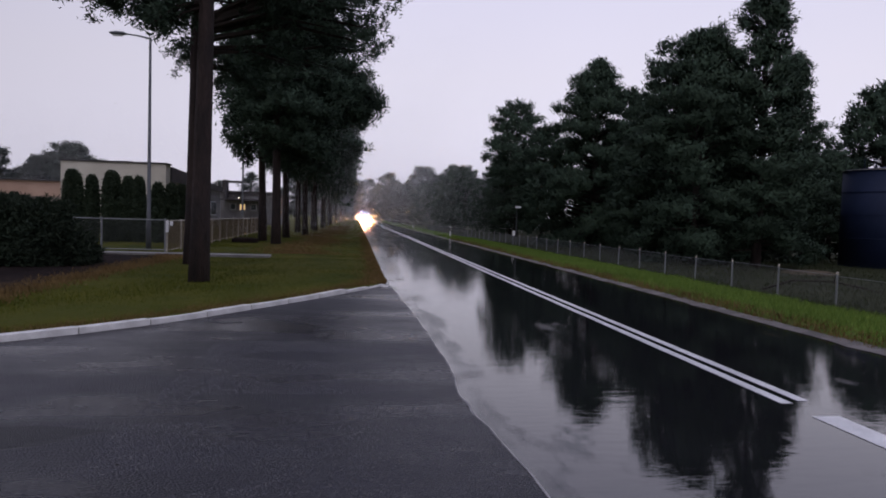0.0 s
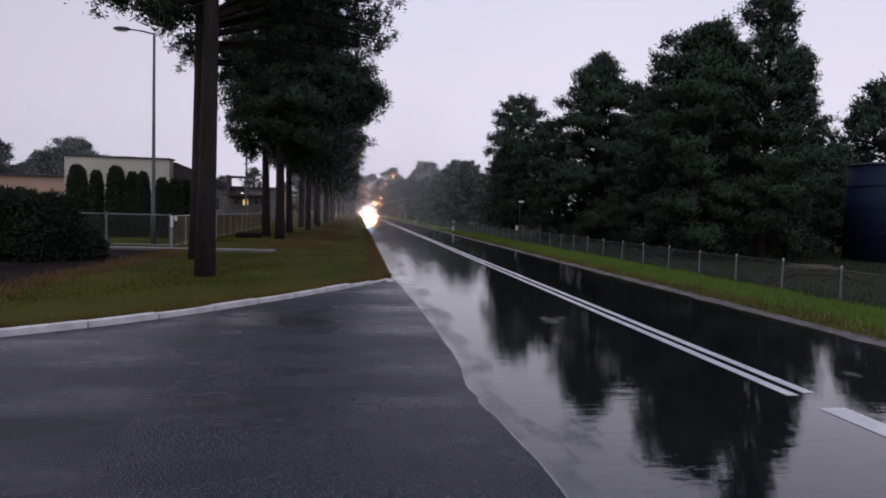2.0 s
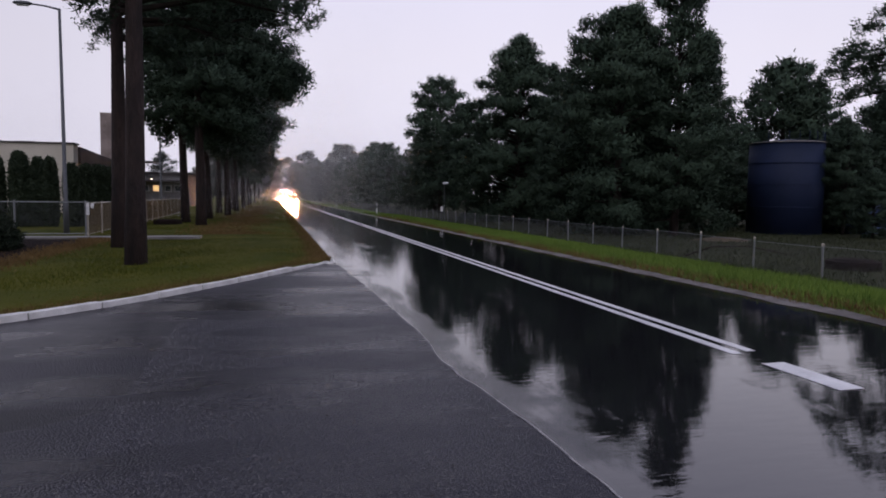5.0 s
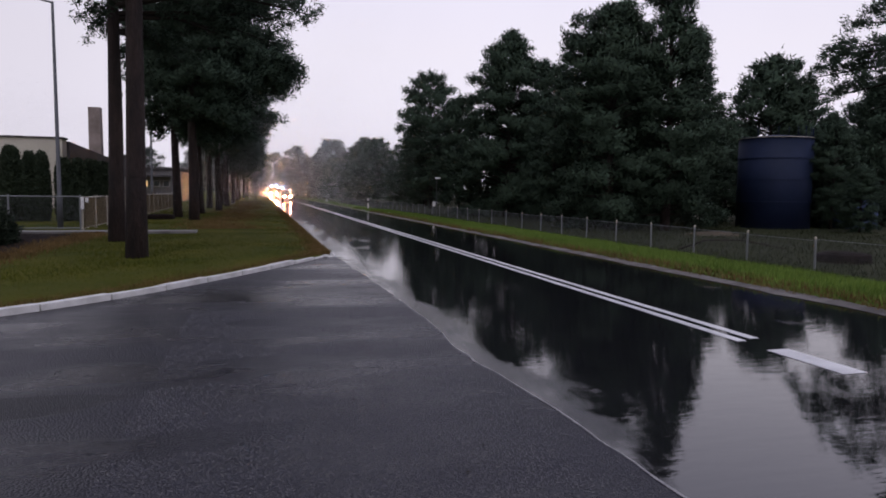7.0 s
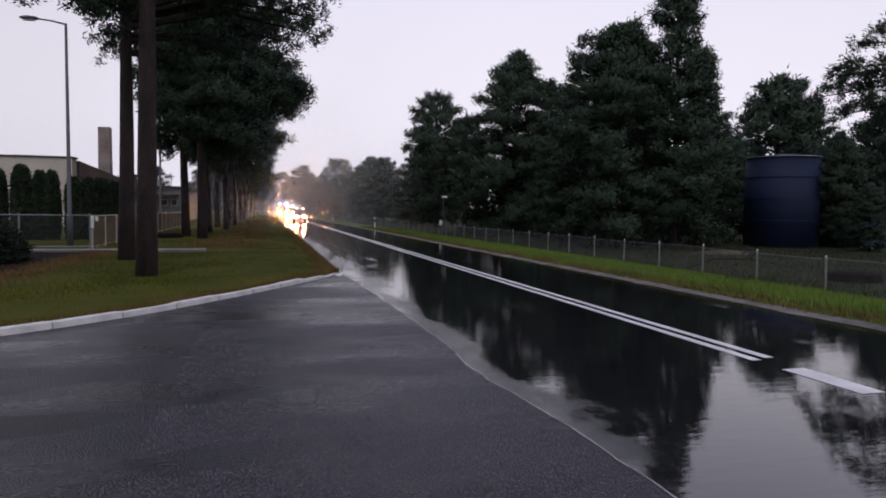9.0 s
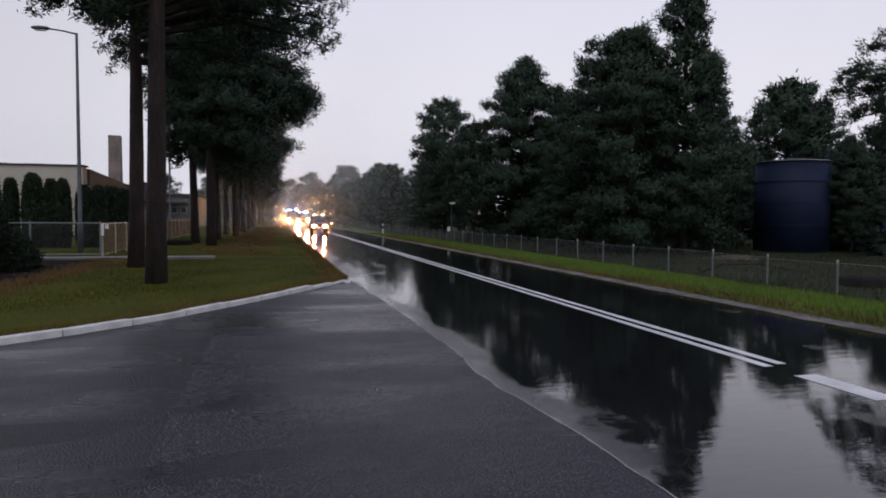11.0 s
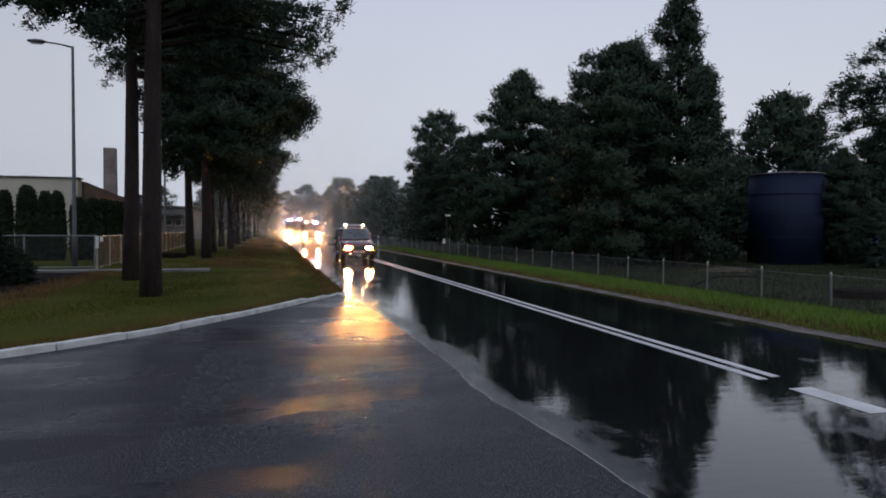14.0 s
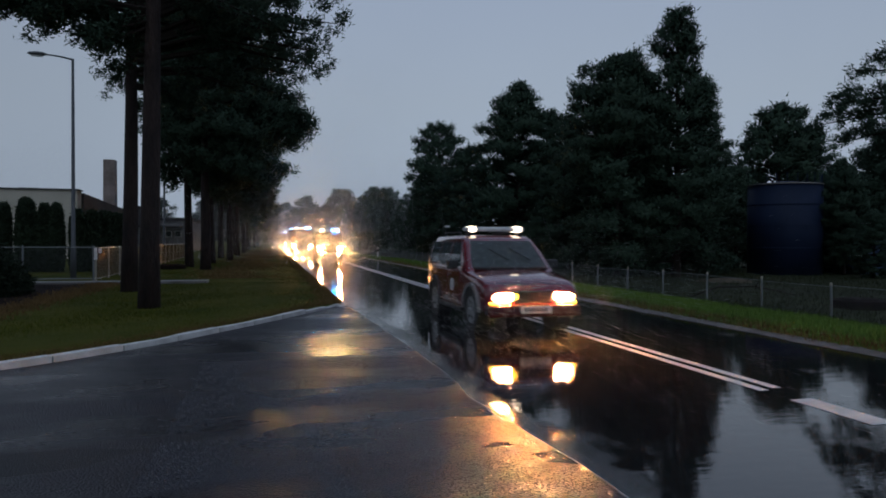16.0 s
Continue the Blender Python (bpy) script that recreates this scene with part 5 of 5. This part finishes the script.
    for sg in (-1, 1):
        part("beacon", box(min(sg * 0.37, sg * 0.54), max(sg * 0.37, sg * 0.54), 1.962, 2.238, 1.700, 1.815, 0.05), BEACON_W, bar)
        part("foot", box(sg * 0.5 - 0.03, sg * 0.5 + 0.03, 2.0, 2.2, 1.62, 1.72), PLASTIC, bar)
    part("antenna", tube([(-0.6, 3.6, 1.63), (-0.6, 3.66, 2.0)], [0.010, 0.006], 5), PLASTIC, v)
    spray(v, 71, 0.76, (0.78, 3.35), 1.6)
    halo_mist(v, 74, 14000, 0.84, 4.3, 0.009, 2.2, 0.8)
    wheels = [wheel(v, sx * 0.73, y, 0.36, 0.22) for sx in (-1, 1) for y in (0.78, 3.35)]
    return v, wheels


def spray(v, seed, half, wheels_y, strength=1.0):
    """Fine droplets flung up behind the wheels."""
    rng = np.random.default_rng(seed)
    pts = []
    for sx in (-1, 1):
        for y in wheels_y:
            n = int(900 * strength)
            back = np.abs(rng.normal(0, 0.7, n))
            pts.append(np.column_stack([sx * half + rng.normal(0, 0.10 + 0.10 * back), y + 0.25 + back, 0.02 + np.abs(rng.normal(0, 0.10 + 0.14 * np.minimum(back, 1.6)))]))
    c = np.concatenate(pts)
    m = len(c)
    d = unit(rng.normal(size=(m, 3)))
    e = unit(np.cross(d, rng.normal(size=(m, 3))))
    k = rng.uniform(0.003, 0.010, (m, 1))
    ob = soup("spray", np.stack([c, c + d * k, c + e * k], axis=1), SPRAY, v)
    tagged(ob, "fine pale water spray flung from the tyres")


def flakes(rng, c, lo, hi):
    """Tiny thin drops, one triangle each, at the given places."""
    m = len(c)
    d = unit(rng.normal(size=(m, 3)))
    e = unit(np.cross(d, rng.normal(size=(m, 3))))
    k = rng.uniform(lo, hi, (m, 1))
    return np.stack([c - d * k * 0.5 - e * k * 0.3, c + d * k * 0.5 - e * k * 0.3, c + e * k * 0.6], axis=1)


def build_drizzle():
    """Rain flakes added as haze and lamp glow: down the road, beyond the buildings."""
    for seed, n, size, lo, hi in ((91, 520000, 0.041, (-9, 66, 0.3), (34, 270, 14)), (92, 110000, 0.05, (-78, 84, 0.3), (-24, 146, 15)), (93, 170000, 0.017, (-7.5, 36, 0.3), (6, 66, 12))):
        rng = np.random.default_rng(seed)
        c = rng.uniform(lo, hi, (n, 3))
        tagged(soup("drizzle", flakes(rng, c, size * 0.75, size * 1.25), DRIZZLE), "fine grey drizzle flakes added as evening haze and lamp glow", "rain", kind="stuff")


def halo_mist(v, seed, n, half, length, size=0.03, reach=4.0, high=1.7):
    """Spray flakes round a truck, added to halo its lamps, thickest near the road."""
    rng = np.random.default_rng(seed)
    y = rng.normal(0.5, reach, n)
    c = np.column_stack([rng.normal(0, half * 1.3, n), y, np.minimum(5, np.abs(rng.normal(0, high, n))) + 0.05])
    inside = (np.abs(c[:, 0]) < half + 0.05) & (c[:, 1] > -0.1) & (c[:, 1] < length)
    ob = soup("halo_mist", flakes(rng, c[~inside], size * 0.7, size * 1.3), DRIZZLE, v)
    tagged(ob, "cloud of spray flakes added to halo the headlamps")


def disc(x, y, z, radius):
    """A lamp's round front face, towards the road ahead."""
    bm = bmesh.new()
    bm.faces.new([bm.verts.new((x + radius * math.cos(-a), y, z + radius * math.sin(-a))) for a in (2 * math.pi * k / 18 for k in range(18))])
    bmesh.ops.recalc_face_normals(bm, faces=bm.faces)
    return bm


def truck(label, paint, hl_z, half, height, length, blue_side, cab=1.6):
    """A tall emergency van or truck with lit headlights and beacons."""
    v = thing("emergency_truck", label, "truck", group="convoy trucks")
    part("cab", loft([ring(0.05, half * 0.95, 0.55, hl_z + 0.25, 0.06), ring(0.15, half, 0.5, hl_z + 0.32, 0.07), ring(0.55, half, 0.5, hl_z + 0.42, 0.07), ring(0.85, half * 0.95, 0.5, height * 0.90, 0.08),
                      ring(1.05, half * 0.92, 0.5, height * 0.965, 0.1), ring(cab + 0.6, half * 0.92, 0.5, height * 0.965, 0.1)]), paint, v)
    part("box_body", box(-half, half, cab + 0.65, length, 0.6, height, 0.05), paint, v)
    part("windscreen", loft([[(-half * 0.84, 0.575, hl_z + 0.47), (half * 0.84, 0.575, hl_z + 0.47), (half * 0.84, 0.60, hl_z + 0.47), (-half * 0.84, 0.60, hl_z + 0.47)],
                             [(-half * 0.80, 0.82, height * 0.87), (half * 0.80, 0.82, height * 0.87), (half * 0.80, 0.85, height * 0.87), (-half * 0.80, 0.85, height * 0.87)]]), GLASS, v)
    part("grille", box(-half * 0.5, half * 0.5, 0.0, 0.08, hl_z - 0.12, hl_z + 0.14, 0.02), PLASTIC, v)
    part("bumper", box(-half, half, -0.12, 0.12, 0.5, 0.74, 0.05), PLASTIC, v)
    part("number_plate", box(-0.26, 0.26, -0.14, -0.125, 0.56, 0.67), PLATE, v)
    for sg in (-1, 1):
        # the fog lamps are unseen, added to swell the headlights' glow
        for nm, xx, zz, rr in (("headlight", 0.74, hl_z, 0.14), ("added_fog_lamp", 0.62, 0.62, 0.06)):
            lens = part(nm, disc(sg * half * xx, -0.15, zz, rr), TRUCKLAMP, v)
            # added fins again, to cut the light spilling sideways
            fins = bmesh.new()
            for k in range(-6, 7):
                fx, fh = sg * half * xx + rr * k / 7, rr * math.sqrt(1 - (k / 7) ** 2)
                box(fx - 0.001, fx + 0.001, -0.180, -0.151, zz - fh, zz + fh, 0, fins)
            part("beam_fins", fins, FIN_GLOW, lens)
            part("bezel", tube([(sg * half * xx, -0.165, zz), (sg * half * xx, 0.09, zz)], [rr * 1.12, rr * 1.12], 16, False), PLASTIC, lens)
        part("mirror", box(sg * (half + 0.14) - 0.08, sg * (half + 0.14) + 0.08, 0.75, 0.85, hl_z + 0.5, hl_z + 0.8, 0.02), PLASTIC, v)
        part("side_window", box(min(sg * half * 0.90, sg * (half + 0.006)), max(sg * half * 0.90, sg * (half + 0.006)), 1.05, cab + 0.3, hl_z + 0.45, height * 0.85), GLASS, v)
    bar = part("light_bar", box(-half * 0.75, half * 0.75, 1.1, 1.4, height + 0.02, height + 0.12, 0.02), WHITE, v)
    for side, mat, w, lab in ((blue_side, BEACON_B, 0.24, "glowing blue beacon"), (-blue_side, BEACON_W, 0.15, "warm white beacon")):
        c = side * half * 0.5
        part("beacon", box(c - w, c + w, 1.08, 1.42, height + 0.02, height + 0.18, 0.05), mat, bar, lab)
    spray(v, 72, half - 0.1, (0.95, length - 1.0))
    halo_mist(v, 73, 48000, half, length)
    wheels = [wheel(v, sx * (half - 0.15), y, 0.42, 0.26) for sx in (-1, 1) for y in (0.95, length - 1.0)]
    return v, wheels


SPEED = 11.6
RUN = [(0, 185.5), (4, 139.3), (8, 93.0), (12, 46.4), (13.5, 28.8), (14.5, 17.0), (15, 11.1), (15.5, 5.45), (16, 0.0)]  # seconds, metres still to go


def build_convoy():
    fleet = []
    fleet.append((*suv(), 2.85, 9.95, 0.36))
    fleet.append((*truck("dark red boxy emergency off-road vehicle with blue beacon, headlights lit", DARKPAINT, 1.0, 0.92, 2.15, 4.6, 1, 1.4), 2.6, 46.5, 0.42))
    specs = ((1.75, 69, 2.7, 6.2, 1), (1.9, 90, 2.9, 6.8, -1), (1.8, 112, 2.6, 6.0, 1), (1.9, 136, 3.0, 7.2, -1))
    for x, y, hgt, ln, side in specs:
        fleet.append((*truck("tall dark red fire truck in a convoy, headlights and beacons lit", DARKPAINT, 0.95, 1.15, hgt, ln, side), x, y, 0.42))
    return fleet


build_ground()
build_kerb()
build_markings()
build_patch()
build_aggregate()
build_kerb_chips()
build_right_pines()
build_left_pines()
build_far_woods()
build_thujas()
build_buildings()
build_wire_fence()
build_yard_fence()
build_street_furniture()
build_grass()
build_litter()
build_drizzle()
FLEET = build_convoy()


def motions():
    """The convoy drives up the road at a steady pace, wheels turning."""
    for v, wheels, x, y, r in FLEET:
        walk(v, [(t, pose(x, y + gone, 0)) for t, gone in RUN])
        base = [w.matrix_basis.copy() for w in wheels]
        for w, m in zip(wheels, base):
            p = m.translation
            walk(w, [(k / FPS, pose(p.x, p.y, p.z, math.degrees(SPEED / FPS * k / r) % 360, 0, 0)) for k in range(0, 481)])


motions()
